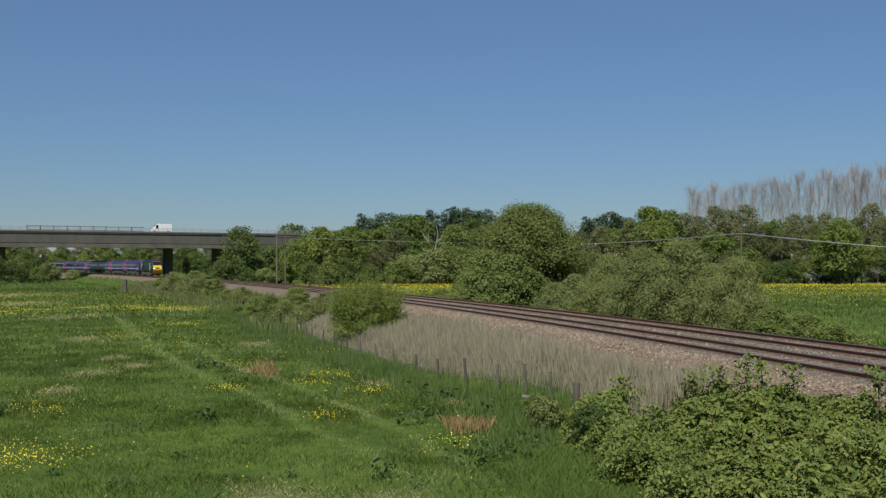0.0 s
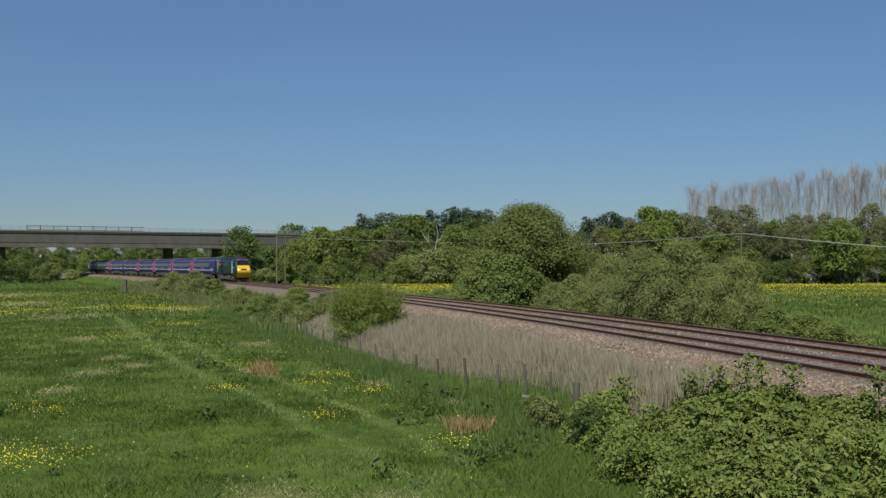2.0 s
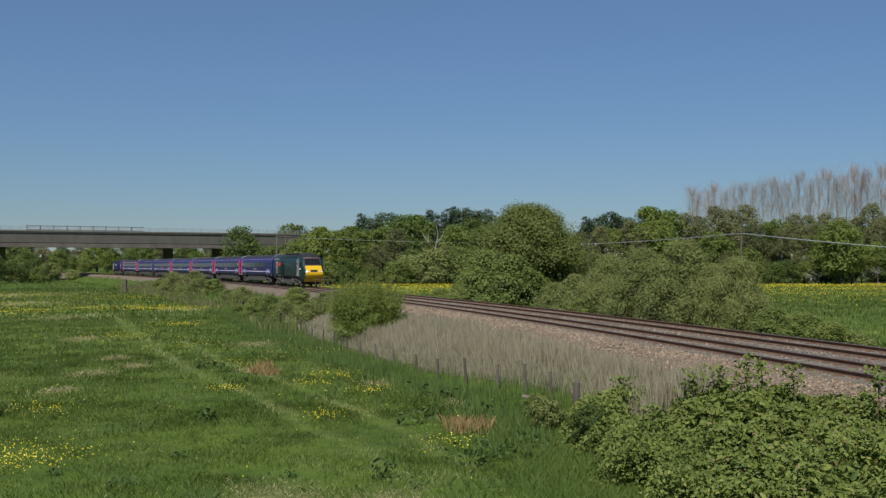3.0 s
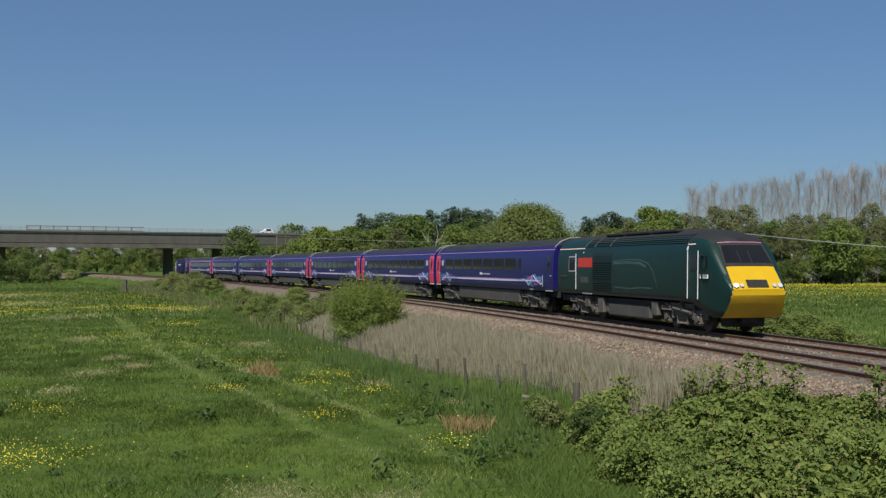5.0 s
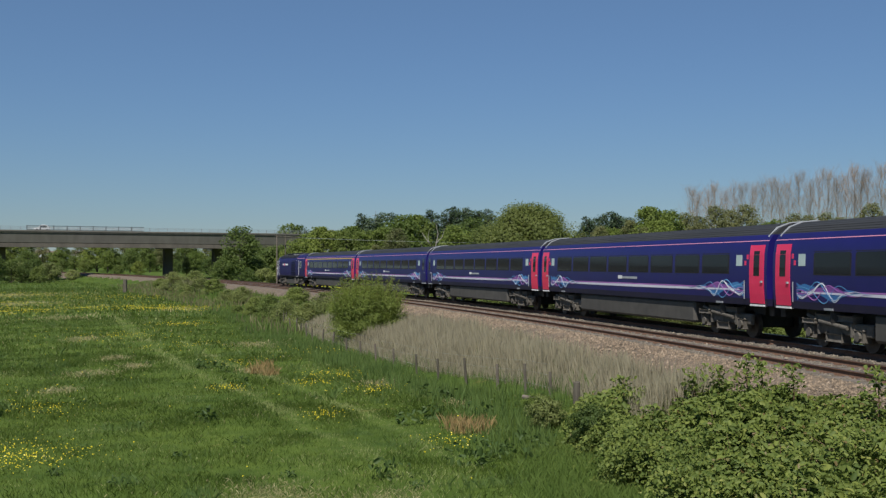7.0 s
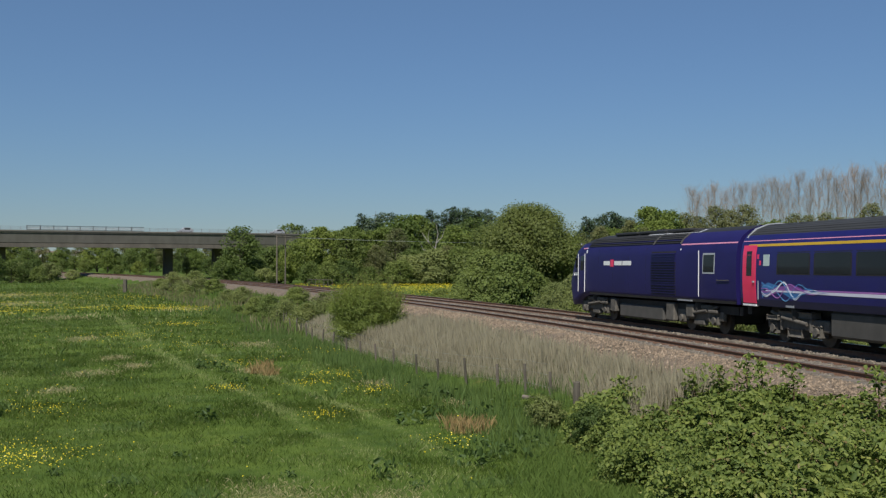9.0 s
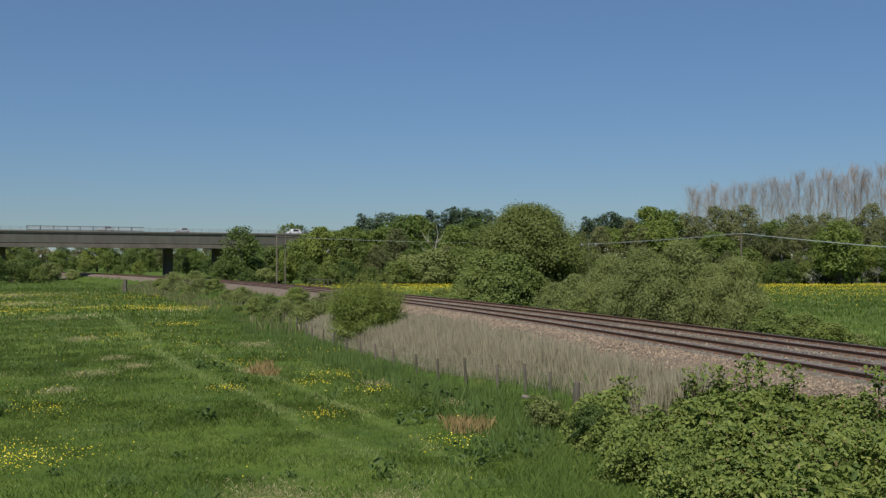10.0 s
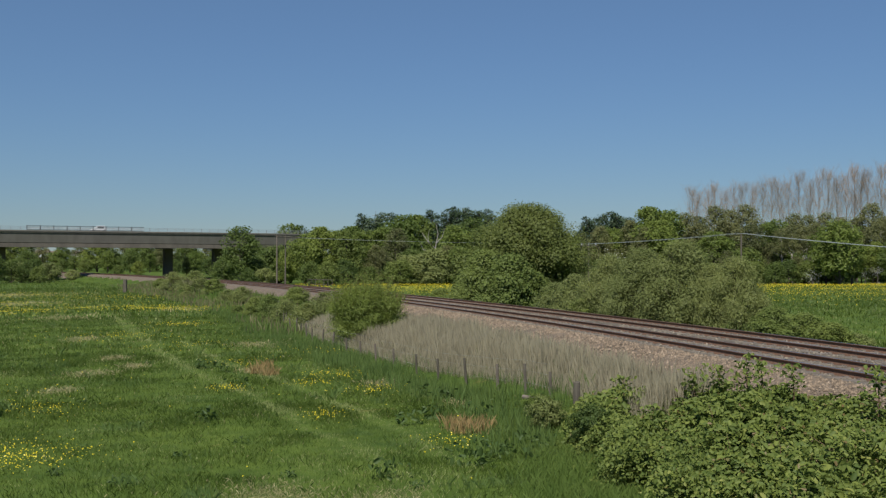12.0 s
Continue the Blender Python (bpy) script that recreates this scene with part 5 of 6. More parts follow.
def house(px, d, w, h, label, wall):
    x, y = far(px, d)
    z = height_at(x, y) + 2.0
    t = thing("house", pose(x, y, z), label, "house", "far houses")
    part("wall", boxed(-w / 2, w / 2, -4, 4, -8, h, 0.05), wall, t)
    bm = bmesh.new()
    v = [bm.verts.new(p) for p in ((-w / 2 - .3, -4.4, h), (w / 2 + .3, -4.4, h), (w / 2 + .3, 4.4, h), (-w / 2 - .3, 4.4, h), (-w / 2 - .3, 0, h + 3), (w / 2 + .3, 0, h + 3))]
    for f in ((0, 1, 5, 4), (2, 3, 4, 5), (0, 4, 3), (1, 2, 5), (0, 3, 2, 1)):
        bm.faces.new([v[i] for i in f])
    part("roof", bm, M_tile, t, "brown tiled roof")
    part("chimney", boxed(w / 2 - 1.4, w / 2 - .5, -0.4, 0.4, h + 1.5, h + 4), M_brick, t)
    for sx in (-1, 1):
        for fz in (1.0, h - 2.0):
            win = part("window", boxed(sx * w / 4 - .7, sx * w / 4 + .7, -4.06, -3.98, fz, fz + 1.2), M_white, t)
            part("pane", boxed(sx * w / 4 - .58, sx * w / 4 + .58, -4.09, -4.05, fz + .12, fz + 1.08), M_glass, win)


for px, d, w, h, lab, wl in ((76, 900, 10, 5.5, "far white house below the viaduct", M_white), (92, 930, 9, 5.0, "far brick house below the viaduct", M_brick), (140, 960, 9, 5.4, "far white house on the slope", M_white)):
    house(px, d, w, h, lab, wl)


# ---- the train ----
SEC_Y = [0.0, 0.45, 0.85, 1.13, 1.28, 1.345, 1.37, 1.37, 1.345, 1.32]
SEC_Z = [3.81, 3.77, 3.62, 3.40, 3.15, 2.80, 2.20, 1.70, 1.30, 1.10]


def half_width(z):
    return float(np.interp(z, SEC_Z[::-1], SEC_Y[::-1]))


def shell(x0, x1, z_low, z_high, n=1):
    """A length of the body's skin between two heights, closed at its ends."""
    zs = sorted({z for z in SEC_Z if z_low < z < z_high} | {z_low, z_high})
    right = [(-half_width(z), z) for z in zs]
    left = [(half_width(z), z) for z in reversed(zs)]
    ring = right + [p for p in left if abs(p[0]) > 1e-4 or p[1] < 3.8]
    bm = bmesh.new()
    a = [bm.verts.new((x0, y, z)) for y, z in ring]
    b = [bm.verts.new((x1, y, z)) for y, z in ring]
    for i in range(len(ring)):
        j = (i + 1) % len(ring)
        bm.faces.new((a[i], a[j], b[j], b[i]))
    caps = [bm.faces.new(a[::-1]), bm.faces.new(b)]
    for f in bm.faces:
        f.smooth = f not in caps
    for c in caps:
        for e in c.edges:
            e.smooth = False
    for e in bm.edges:
        if abs(e.verts[0].co.x - e.verts[1].co.x) > 0.1 and min(abs(e.verts[0].co.z - z_low), abs(e.verts[0].co.z - z_high)) < 1e-4:
            e.smooth = False
    return bm


def on_side(x0, x1, z0, z1, side, off=0.008, bm=None, nz=3, taper=0.0):
    """A thin panel that follows the curved side."""
    bm = bm or bmesh.new()
    rows = []
    for i in range(nz + 1):
        z = z0 + (z1 - z0) * i / nz
        y = side * (half_width(z) + off)
        yi = side * (half_width(z) - 0.02)
        rows.append([bm.verts.new(p) for p in ((x0 + taper * i / nz, yi, z), (x0 + taper * i / nz, y, z), (x1, y, z), (x1, yi, z))])
    for r0, r1 in zip(rows, rows[1:]):
        for k in range(3):
            bm.faces.new((r0[k], r0[k + 1], r1[k + 1], r1[k]))
    bm.faces.new(rows[0])
    bm.faces.new(rows[-1][::-1])
    return bm


def ribbon(points, width, side, off):
    """A painted band along (x, z) points on the side; width per point."""
    bm = bmesh.new()
    prev = None
    for (x, z), w in zip(points, width):
        cur = [bm.verts.new((x, side * (half_width(z + s * w / 2) + o), z + s * w / 2)) for s, o in ((-1, off), (1, off), (1, 0.0), (-1, 0.0))]
        if prev:
            for k in range(4):
                bm.faces.new((prev[k], prev[(k + 1) % 4], cur[(k + 1) % 4], cur[k]))
        else:
            bm.faces.new(cur)
        prev = cur
    bm.faces.new(prev[::-1])
    return bm


def bogie(parent, x, wheelbase, label):
    b = part("bogie", box(box(boxed(x - wheelbase / 2 - 0.55, x + wheelbase / 2 + 0.55, -1.12, -0.98, 0.44, 0.80, 0.04),
                              x - wheelbase / 2 - 0.55, x + wheelbase / 2 + 0.55, 0.98, 1.12, 0.44, 0.80, 0.04), x - 0.3, x + 0.3, -1.1, 1.1, 0.5, 0.85, 0.04), M_bogie, parent, label)
    part("cross_beam", boxed(x - 1.55, x + 1.55, -0.62, 0.62, 0.34, 1.0, 0.05), M_black, b)
    for sx in (-1, 1):
        wx = x + sx * wheelbase / 2
        part("axle", cyl(bmesh.new(), (wx, -0.9, 0.457), (wx, 0.9, 0.457), 0.09), M_wheel, b)
        for sy in (-1, 1):
            bm = cyl(bmesh.new(), (wx, sy * 0.69, 0.457), (wx, sy * 0.80, 0.457), 0.457, seg=20)
            cyl(bm, (wx, sy * 0.66, 0.457), (wx, sy * 0.69, 0.457), 0.49, seg=20)
            cyl(bm, (wx, sy * 0.80, 0.457), (wx, sy * 0.84, 0.457), 0.2, seg=12)
            part("wheel", bm, M_wheel, b)
            bm = boxed(wx - 0.22, wx + 0.22, sy * 0.98, sy * 1.18, 0.30, 0.62, 0.04)
            cyl(bm, (wx, sy * 1.18, 0.457), (wx, sy * 1.26, 0.457), 0.13)
            part("axle_box", bm, M_bogie, b)
            bm = cyl(bmesh.new(), (wx - sx * 0.42, sy * 1.08, 0.42), (wx - sx * 0.42, sy * 1.08, 0.80), 0.11)
            part("spring", bm, M_bogie, b)
    for sy in (-1, 1):
        part("damper", cyl(bmesh.new(), (x - 0.75, sy * 1.2, 0.80), (x + 0.75, sy * 1.2, 0.66), 0.06), M_bogie, b)
        part("bolster", boxed(x - 1.0, x + 1.0, sy * 0.92, sy * 1.16, 0.82, 1.0, 0.04), M_bogie, b)
        part("air_spring", cyl(bmesh.new(), (x, sy * 1.0, 0.74), (x, sy * 1.0, 1.08), 0.26, 0.26, 12), M_black, b)
        part("traction_rod", cyl(bmesh.new(), (x - 1.5, sy * 1.16, 0.95), (x - 0.4, sy * 1.16, 0.72), 0.05, 0.05, 6), M_bogie, b)
        part("brake_gear", boxed(x - 0.42, x + 0.42, sy * 0.95, sy * 1.15, 0.24, 0.46, 0.05), M_bogie, b)
        part("step_board", boxed(x - 1.6, x - 0.9, sy * 1.14, sy * 1.26, 0.72, 0.84, 0.03), M_bogie, b)
    return b


def wave(parent, x_door, direction, side):
    """The looping coloured lines next to a door that run into the white stripe."""
    xs = np.linspace(0, 4.0, 46)
    fade = np.clip((4.0 - xs) / 2.0, 0, 1) ** 1.2 * np.clip(0.55 + xs, 0, 1)
    for k, (mt, ph, am, w, fr, p2) in enumerate(((M_wave_deep, 0.2, 0.15, 0.20, 2.3, 1.0), (M_wave_plum, 3.9, 0.10, 0.18, 2.2, 0.2), (M_wave_blue, 1.2, 0.27, 0.026, 2.5, 2.0), (M_wave_white, 3.6, 0.25, 0.024, 3.3, 0.6), (M_wave_white, 3.3, 0.22, 0.044, 3.4, 0.9), (M_wave_blue, 4.9, 0.24, 0.026, 2.6, 3.0), (M_wave_lilac, 2.2, 0.20, 0.030, 2.8, 3.0))):
        z = 1.61 + 0.03 * fade + am * fade * (0.95 * np.sin(ph + xs * fr) + 0.30 * np.sin(p2 + ph + xs * fr * 1.93))
        wd = w * np.clip(fade * 1.1 - 0.1, 0.10, 1)
        pts = [(x_door + direction * x, float(zz)) for x, zz in zip(xs, z)]
        part("wave_line", ribbon(pts, wd, side, 0.004 + 0.0012 * k), mt, parent, "painted wavy line")
    bm = ribbon([(x_door, 1.64), (x_door + direction * 0.25, 1.64), (x_door + direction * 0.9, 1.62)], [0.52, 0.34, 0.04], side, 0.003)
    part("wave_patch", bm, M_wave_deep, parent, "light blue painted patch")


def coach(name, label, front_red=True, rear_red=True, yellow=False, blank=0.0):
    c = thing(name, pose(0, 0, 0), label, "train coach", "coaches of the train")
    H = 11.28
    body = part("body", shell(-H, H, 1.34, 3.40), M_blue, c, "indigo blue coach side")
    part("lower_body", shell(-H, H, 1.12, 1.34), M_navy, c, "dark navy lower side")
    roof = part("roof", shell(-H, H, 3.40, 3.81), M_roof, c, "dark grey ribbed roof")
    for side in (-1, 1):
        for z in (3.44, 3.52, 3.59, 3.66, 3.72, 3.77):
            part("roof_rib", on_side(-H + 0.35, H - 0.35, z, z + 0.012, side, 0.018, nz=1), M_roof, roof)
    for e in (-1, 1):
        part("gangway", boxed(min(e * H, e * (H + 0.22)), max(e * H, e * (H + 0.22)), -0.62, 0.62, 1.1, 3.3, 0.04), M_black, c, "black rubber gangway")
        bm = bmesh.new()
        pts = [(-1.20, 3.36), (-0.9, 3.66), (-0.45, 3.82), (0, 3.86), (0.45, 3.82), (0.9, 3.66), (1.20, 3.36)]
        prev = None
        for y, z in pts:
            cur = [bm.verts.new((e * (H - 0.20), y, z - 0.02)), bm.verts.new((e * (H - 0.16), y, z - 0.02)), bm.verts.new((e * (H - 0.16), y * 0.98, z - 0.06)), bm.verts.new((e * (H - 0.20), y * 0.98, z - 0.06))]
            if prev:
                for k in range(4):
                    bm.faces.new((prev[k], prev[(k + 1) % 4], cur[(k + 1) % 4], cur[k]))
            prev = cur
        part("roof_end_strip", bm, M_silver, roof, "grey strip over the roof end")
        part("buffer_beam", boxed(min(e * (H - 0.3), e * H), max(e * (H - 0.3), e * H), -1.1, 1.1, 0.8, 1.118), M_black, c)
    part("coupling", boxed(-H - 0.25, -H + 0.3, -0.15, 0.15, 0.75, 0.98), M_black, c)
    part("underframe", boxed(-5.9, 5.9, -1.24, 1.24, 0.34, 1.118, 0.08), M_skirt, c, "dusty grey equipment fairing")
    part("underframe_end", boxed(-10.2, 10.2, -0.8, 0.8, 0.80, 1.116), M_black, c)
    for bx in (-8.0, 8.0):
        bogie(c, bx, 2.6, "grimy bogie frame")
    for side in (-1, 1):
        part("cantrail_line", on_side(-H + 0.02, H - 0.02, 3.195, 3.220, side, 0.006, nz=1), M_pinkline, c, "thin pink line under the roof")
        if yellow:
            part("first_class_line", on_side(-H + 0.5, H - 0.5, 3.02, 3.10, side, 0.006, nz=1), M_yellow, c, "yellow line over the windows")
        xs0, xs1 = -8.9, 8.9 - blank
        n = 8 if blank < 2 else 7
        pitch = (xs1 - xs0) / n
        for k in range(n):
            w = part("window", on_side(xs0 + pitch * k + 0.16, xs0 + pitch * (k + 1) - 0.16, 2.17, 2.79, side, 0.006), M_glass, c, "dark tinted coach window")
            part("window_frame", on_side(xs0 + pitch * k + 0.10, xs0 + pitch * (k + 1) - 0.10, 2.13, 2.83, side, 0.003), M_black, w)
        if blank > 2:
            part("window", on_side(xs1 + 0.30, xs1 + 0.75, 2.17, 2.79, side, 0.006), M_glass, c, "narrow dark window")
        part("white_stripe", ribbon([(-9.5, 1.62), (-5, 1.60), (0, 1.60), (5, 1.60), (9.5, 1.62)], [0.04, 0.085, 0.105, 0.085, 0.04], side, 0.006), M_stripe, c, "white stripe along the side")
        part("lilac_stripe", ribbon([(-8.6, 1.66), (-5, 1.672), (0, 1.675), (5, 1.672), (8.6, 1.66)], [0.02, 0.05, 0.05, 0.05, 0.02], side, 0.004), M_wave_lilac, c, "thin lilac edge of the stripe")
        part("lettering_bar", on_side(-1.0, -0.55, 1.86, 2.0, side, 0.007, nz=1), M_white, c, "white plain marking")
        part("lettering_bar", on_side(-0.5, 1.0, 1.87, 1.96, side, 0.007, nz=1), M_silver, c, "grey plain marking")
        for e, red in ((1, front_red), (-1, rear_red)):
            x0, x1 = sorted((e * (H - 0.18), e * (H - 1.10)))
            d = part("door", on_side(x0, x1, 1.19, 3.07, side, 0.012, nz=6), M_pink if red else M_blue, c, "pink-red slam door" if red else "blue slam door")
            part("door_window", on_side(x0 + 0.28, x1 - 0.28, 2.08, 2.88, side, 0.018), M_glass, d)
            part("door_handle", on_side(x0 + 0.75, x0 + 0.85, 1.86, 1.92, side, 0.05, nz=1), M_silver, d)
            part("door_step", boxed(x0, x1, min(side * 1.25, side * 1.36), max(side * 1.25, side * 1.36), 1.10, 1.155), M_white if red else M_silver, d, "pale door step")
            gx = e * (H - 0.22)
            part("handrail", cyl(bmesh.new(), (e * (H - 1.36), side * 1.42, 1.32), (e * (H - 1.36), side * 1.42, 1.92), 0.014, seg=6), M_silver, c)
            if blank < 2 or e < 0:
                part("lavatory_window", on_side(*sorted((e * (H - 1.6), e * (H - 2.0))), 2.40, 2.76, side, 0.007), M_frost, c, "frosted window beside the door")
            if red:
                for k, z in enumerate((2.62, 2.42)):
                    part("door_label", on_side(*sorted((e * (H - 1.18 - 0.14 * k), e * (H - 1.30 - 0.14 * k))), z, z + 0.15, side, 0.006, nz=1), M_pink, c, "small pink sign beside the door")
            wave(c, e * (H - 1.5), -e, side)
            part("lifting_plate", on_side(*sorted((e * (H - 3.0), e * (H - 3.5))), 1.125, 1.19, side, 0.012, nz=1), M_silver, c)
    return c


NOSE = [  # distance behind the front, half width, bottom, top
    (0.00, 1.02, 1.38, 1.57), (0.06, 1.06, 1.26, 1.68), (0.16, 1.09, 1.08, 1.82), (0.30, 1.12, 0.86, 1.98), (0.45, 1.15, 0.68, 2.16), (0.62, 1.18, 0.57, 2.36), (1.02, 1.24, 0.57, 2.84),
    (1.40, 1.28, 0.66, 3.26), (1.85, 1.31, 0.85, 3.54), (2.5, 1.345, 1.04, 3.72), (3.4, 1.37, 1.10, 3.80), (4.2, 1.37, 1.10, 3.81)]


def flatness(u):
    """How far the cab's arched top is squared off at one distance behind the front."""
    return 1 + float(np.interp(u, [0.62, 1.02, 1.40, 1.85, 2.5, 3.4], [1.3, 1.2, 0.9, 0.45, 0.15, 0.0]))


def nose_ring(hw, zb, zt, p=1.0):
    """The section of the cab at one distance: a rounded top over upright sides."""
    k = hw / 1.37
    h = zt - zb
    pts = []
    for y, z in zip(SEC_Y[::-1], SEC_Z[::-1]):
        f = 1 - max(0.0, 1 - (z - 1.10) / (3.81 - 1.10)) ** p
        r = 1.0 if h > 1.5 else 0.55 + 0.45 * min(1, h / 1.5)
        pts.append((y * k if f < 0.999 else 0.0, zb + f * h))
    return pts


def power_car(name, label, paint, roof_paint, green):
    c = thing(name, pose(0, 0, 0), label, "locomotive", "power cars of the train")
    F, BACK = 8.7, -8.35
    bm = bmesh.new()
    secs = [(BACK, 1.37, 1.10, 3.81)] + [(F - u, hw, zb, zt) for u, hw, zb, zt in reversed(NOSE)]
    rings = []
    for x, hw, zb, zt in secs:
        pts = nose_ring(hw, zb, zt, flatness(F - x))
        ring = [(-y, z) for y, z in pts] + [(y, z) for y, z in pts[::-1][1:]]
        rings.append([bm.verts.new((x, y, z)) for y, z in ring])
    for a, b in zip(rings, rings[1:]):
        for i in range(len(a)):
            j = (i + 1) % len(a)
            bm.faces.new((a[i], a[j], b[j], b[i]))
    for cap in (bm.faces.new(rings[0]), bm.faces.new(rings[-1][::-1])):
        for e in cap.edges:
            e.smooth = False
    bmesh.ops.recalc_face_normals(bm, faces=bm.faces)
    me = bpy.data.meshes.new("body")
    bm.to_mesh(me)
    bm.free()
    for m in (paint, roof_paint, M_yellow, M_yellow_under):
        me.materials.append(m)
    for p in me.polygons:
        z, x, y = p.center.z, p.center.x, p.center.y
        u = F - x
        zb_, zt_ = (float(np.interp(u, [n[0] for n in NOSE], [n[q] for n in NOSE])) for q in (2, 3))
        up = 1 - max(0.0, 1 - (z - zb_) / (zt_ - zb_)) ** (1 / flatness(u))
        if (z > 3.6 and u > 4.2) or (up > 0.84 and 1.5 < u <= 4.2):
            p.material_index = 1
        elif green and x > F - 0.60 and p.normal.z < -0.2:
            # downward faces take the darker yellow, shade and grime in one colour
            p.material_index = 3
        elif green and x > F - 0.02:
            p.material_index = 2
        p.use_smooth = (x < F - 0.4 and abs(p.normal.x) < 0.9) or p.material_index == 3
    body = piece("body", me, c, "wedge-nosed locomotive body")
    # front panels, which follow the sloping nose
    NU = [n[0] for n in NOSE]

    def skin(u, y):
        hw, zb, zt = (float(np.interp(u, NU, [n[k] for n in NOSE])) for k in (1, 2, 3))
        f = float(np.interp(abs(y) / hw * 1.37, SEC_Y[:7], [(z - 1.10) / 2.71 for z in SEC_Z[:7]]))
        return zb + (1 - max(0.0, 1 - f) ** flatness(u)) * (zt - zb)

    def behind(z):
        return float(np.interp(z, [n[3] for n in NOSE], NU))

    def front_panel(nm, y0, y1, z0, z1, material, off, lab="", nz=4, inset=0.0, ny=8):
        b = bmesh.new()
        rows = []
        for i in range(nz + 1):
            u = behind(z0 + (z1 - z0) * i / nz)
            sh = inset * i / nz
            ys = [y0 + sh + (y1 - y0 - 2 * sh) * k / ny for k in range(ny + 1)]
            rows.append([b.verts.new((F - u + o * 0.7, y, skin(u, y) + o * 0.7)) for y, o in [(ys[0], -0.03)] + [(y, off) for y in ys] + [(ys[-1], -0.03)]])
        for r0, r1 in zip(rows, rows[1:]):
            for k in range(len(r0) - 1):
                b.faces.new((r0[k], r0[k + 1], r1[k + 1], r1[k]))
        b.faces.new(rows[0])
        b.faces.new(rows[-1][::-1])
        return part(nm, b, material, body, lab)

    if green:
        front_panel("nose_panel", -0.96, 0.96, 1.57, 2.38, M_yellow, 0.012, "bright yellow nose panel", 5, 0.04)
    front_panel("windscreen_surround", -0.97, 0.97, 2.38, 3.22, M_black, 0.016, "black windscreen surround", 5, 0.10)
    front_panel("windscreen", -0.88, 0.88, 2.50, 3.13, M_glass, 0.024, "dark wide windscreen", 4, 0.09)
    front_panel("brow_line", -0.86, 0.86, 3.235, 3.252, M_pinkline, 0.018, "thin pale line over the windscreen", 1)
    for y in (-0.30, 0.12):
        front_panel("wiper", y, y + 0.03, 2.47, 2.95, M_black, 0.034, "black windscreen wiper", 3)
    front_panel("marker_panel", -0.40, 0.40, 1.64, 1.90, M_black, 0.03, "black panel on the nose")
    for sy in (-1, 1):
        for nm, y, r, lit in (("headlight", 0.84, 0.105, green and sy < 0), ("headlight", 0.62, 0.085, False)):
            u = behind(1.70)
            p = Vector((F - u, sy * y, skin(u, y) + 0.01))
            ax = Vector((0.78, 0, 0.62))
            lamp = part(nm, cyl(bmesh.new(), p - ax * 0.06, p + ax * 0.045, r, r * 0.94, 16), M_silver, body, "round headlight in a metal ring")
            part("lens", cyl(bmesh.new(), p + ax * 0.045, p + ax * 0.055, r * 0.8, r * 0.7, 16), M_lamp_lit if lit else M_lamp, lamp, "lit white lens" if lit else "clear glass lens")
    part("coupler_hatch", boxed(F - 1.1, F - 0.65, -0.3, 0.3, 0.38, 0.60, 0.03), M_black, body)
    part("snow_plough", boxed(F - 1.35, F - 0.95, -0.78, 0.78, 0.24, 0.58, 0.06), M_black, c, "black front guard plate")
    part("underframe", boxed(BACK + 0.3, F - 1.9, -1.1, 1.1, 0.72, 1.0), M_black, c)
    part("fuel_tank", boxed(-2.2, 2.2, -1.2, 1.2, 0.25, 0.80, 0.06), M_skirt, c, "grimy fuel tank and battery boxes")
    part("battery_box", boxed(-3.0, -2.3, -1.15, 1.15, 0.35, 0.80, 0.04), M_bogie, c)
    part("gangway", boxed(BACK - 0.4, BACK, -0.62, 0.62, 1.1, 3.3, 0.04), M_black, c)
    part("buffer_beam", boxed(BACK, BACK + 0.25, -1.1, 1.1, 0.72, 1.015), M_black, c)
    for bx in (-5.15, 5.15):
        bogie(c, bx, 2.6, "heavy grimy bogie frame")
    for k, (x0, x1) in enumerate(((-3.6, -1.6), (-1.4, 1.2), (1.4, 3.8))):
        part("roof_hatch", boxed(x0, x1, -0.75, 0.75, 3.70, 3.832, 0.04), roof_paint, c)
    if not green:
        for side in (-1, 1):
            for x0, x1, z0, z1 in ((-1.4, 0.1, 3.64, 3.76), (-2.0, -1.6, 3.64, 3.76), (-4.6, -4.45, 3.64, 3.76), (-4.6, -2.0, 3.635, 3.652)):
                part("roof_plate", on_side(x0, x1, z0, z1, side, 0.02), M_silver, c, "pale metal roof plate")
            part("roof_opening", on_side(-4.4, -2.05, 3.66, 3.76, side, 0.012), M_black, c, "dark roof opening")
    part("exhaust", boxed(-0.3, 0.5, -0.25, 0.25, 3.83, 3.90, 0.02), M_black, c)
    for side in (-1, 1):
        g0 = -4.85 if green else -3.95
        rg = part("roof_grille", on_side(g0, 5.75, 3.24, 3.62, side, 0.004, nz=4), M_black, c, "dark roof-edge grille")
        for k in range(5):
            part("grille_slat", on_side(g0 + 0.05, 5.70, 3.258 + 0.075 * k, 3.284 + 0.075 * k, side, 0.034, nz=1), M_green if green else M_roof_pc, rg)
        for x in (g0, g0 + 1.15, g0 + 3.0) if green else (g0, -1.5):
            part("grille_bar", on_side(x, x + 0.10, 3.23, 3.63, side, 0.04, nz=3), M_skirt, rg)
        g = part("louvre_panel", on_side(-3.65, -1.40, 1.3, 2.95, side, 0.006), M_black, c, "dark louvred radiator panel")
        for k in range(16):
            part("louvre_slat", on_side(-3.62, -1.43, 1.34 + 0.1 * k, 1.375 + 0.1 * k, side, 0.03, nz=1), paint, g)
        part("guard_window", on_side(-6.80, -5.88, 2.12, 2.85, side, 0.006), M_silver, c, "window of the luggage compartment")
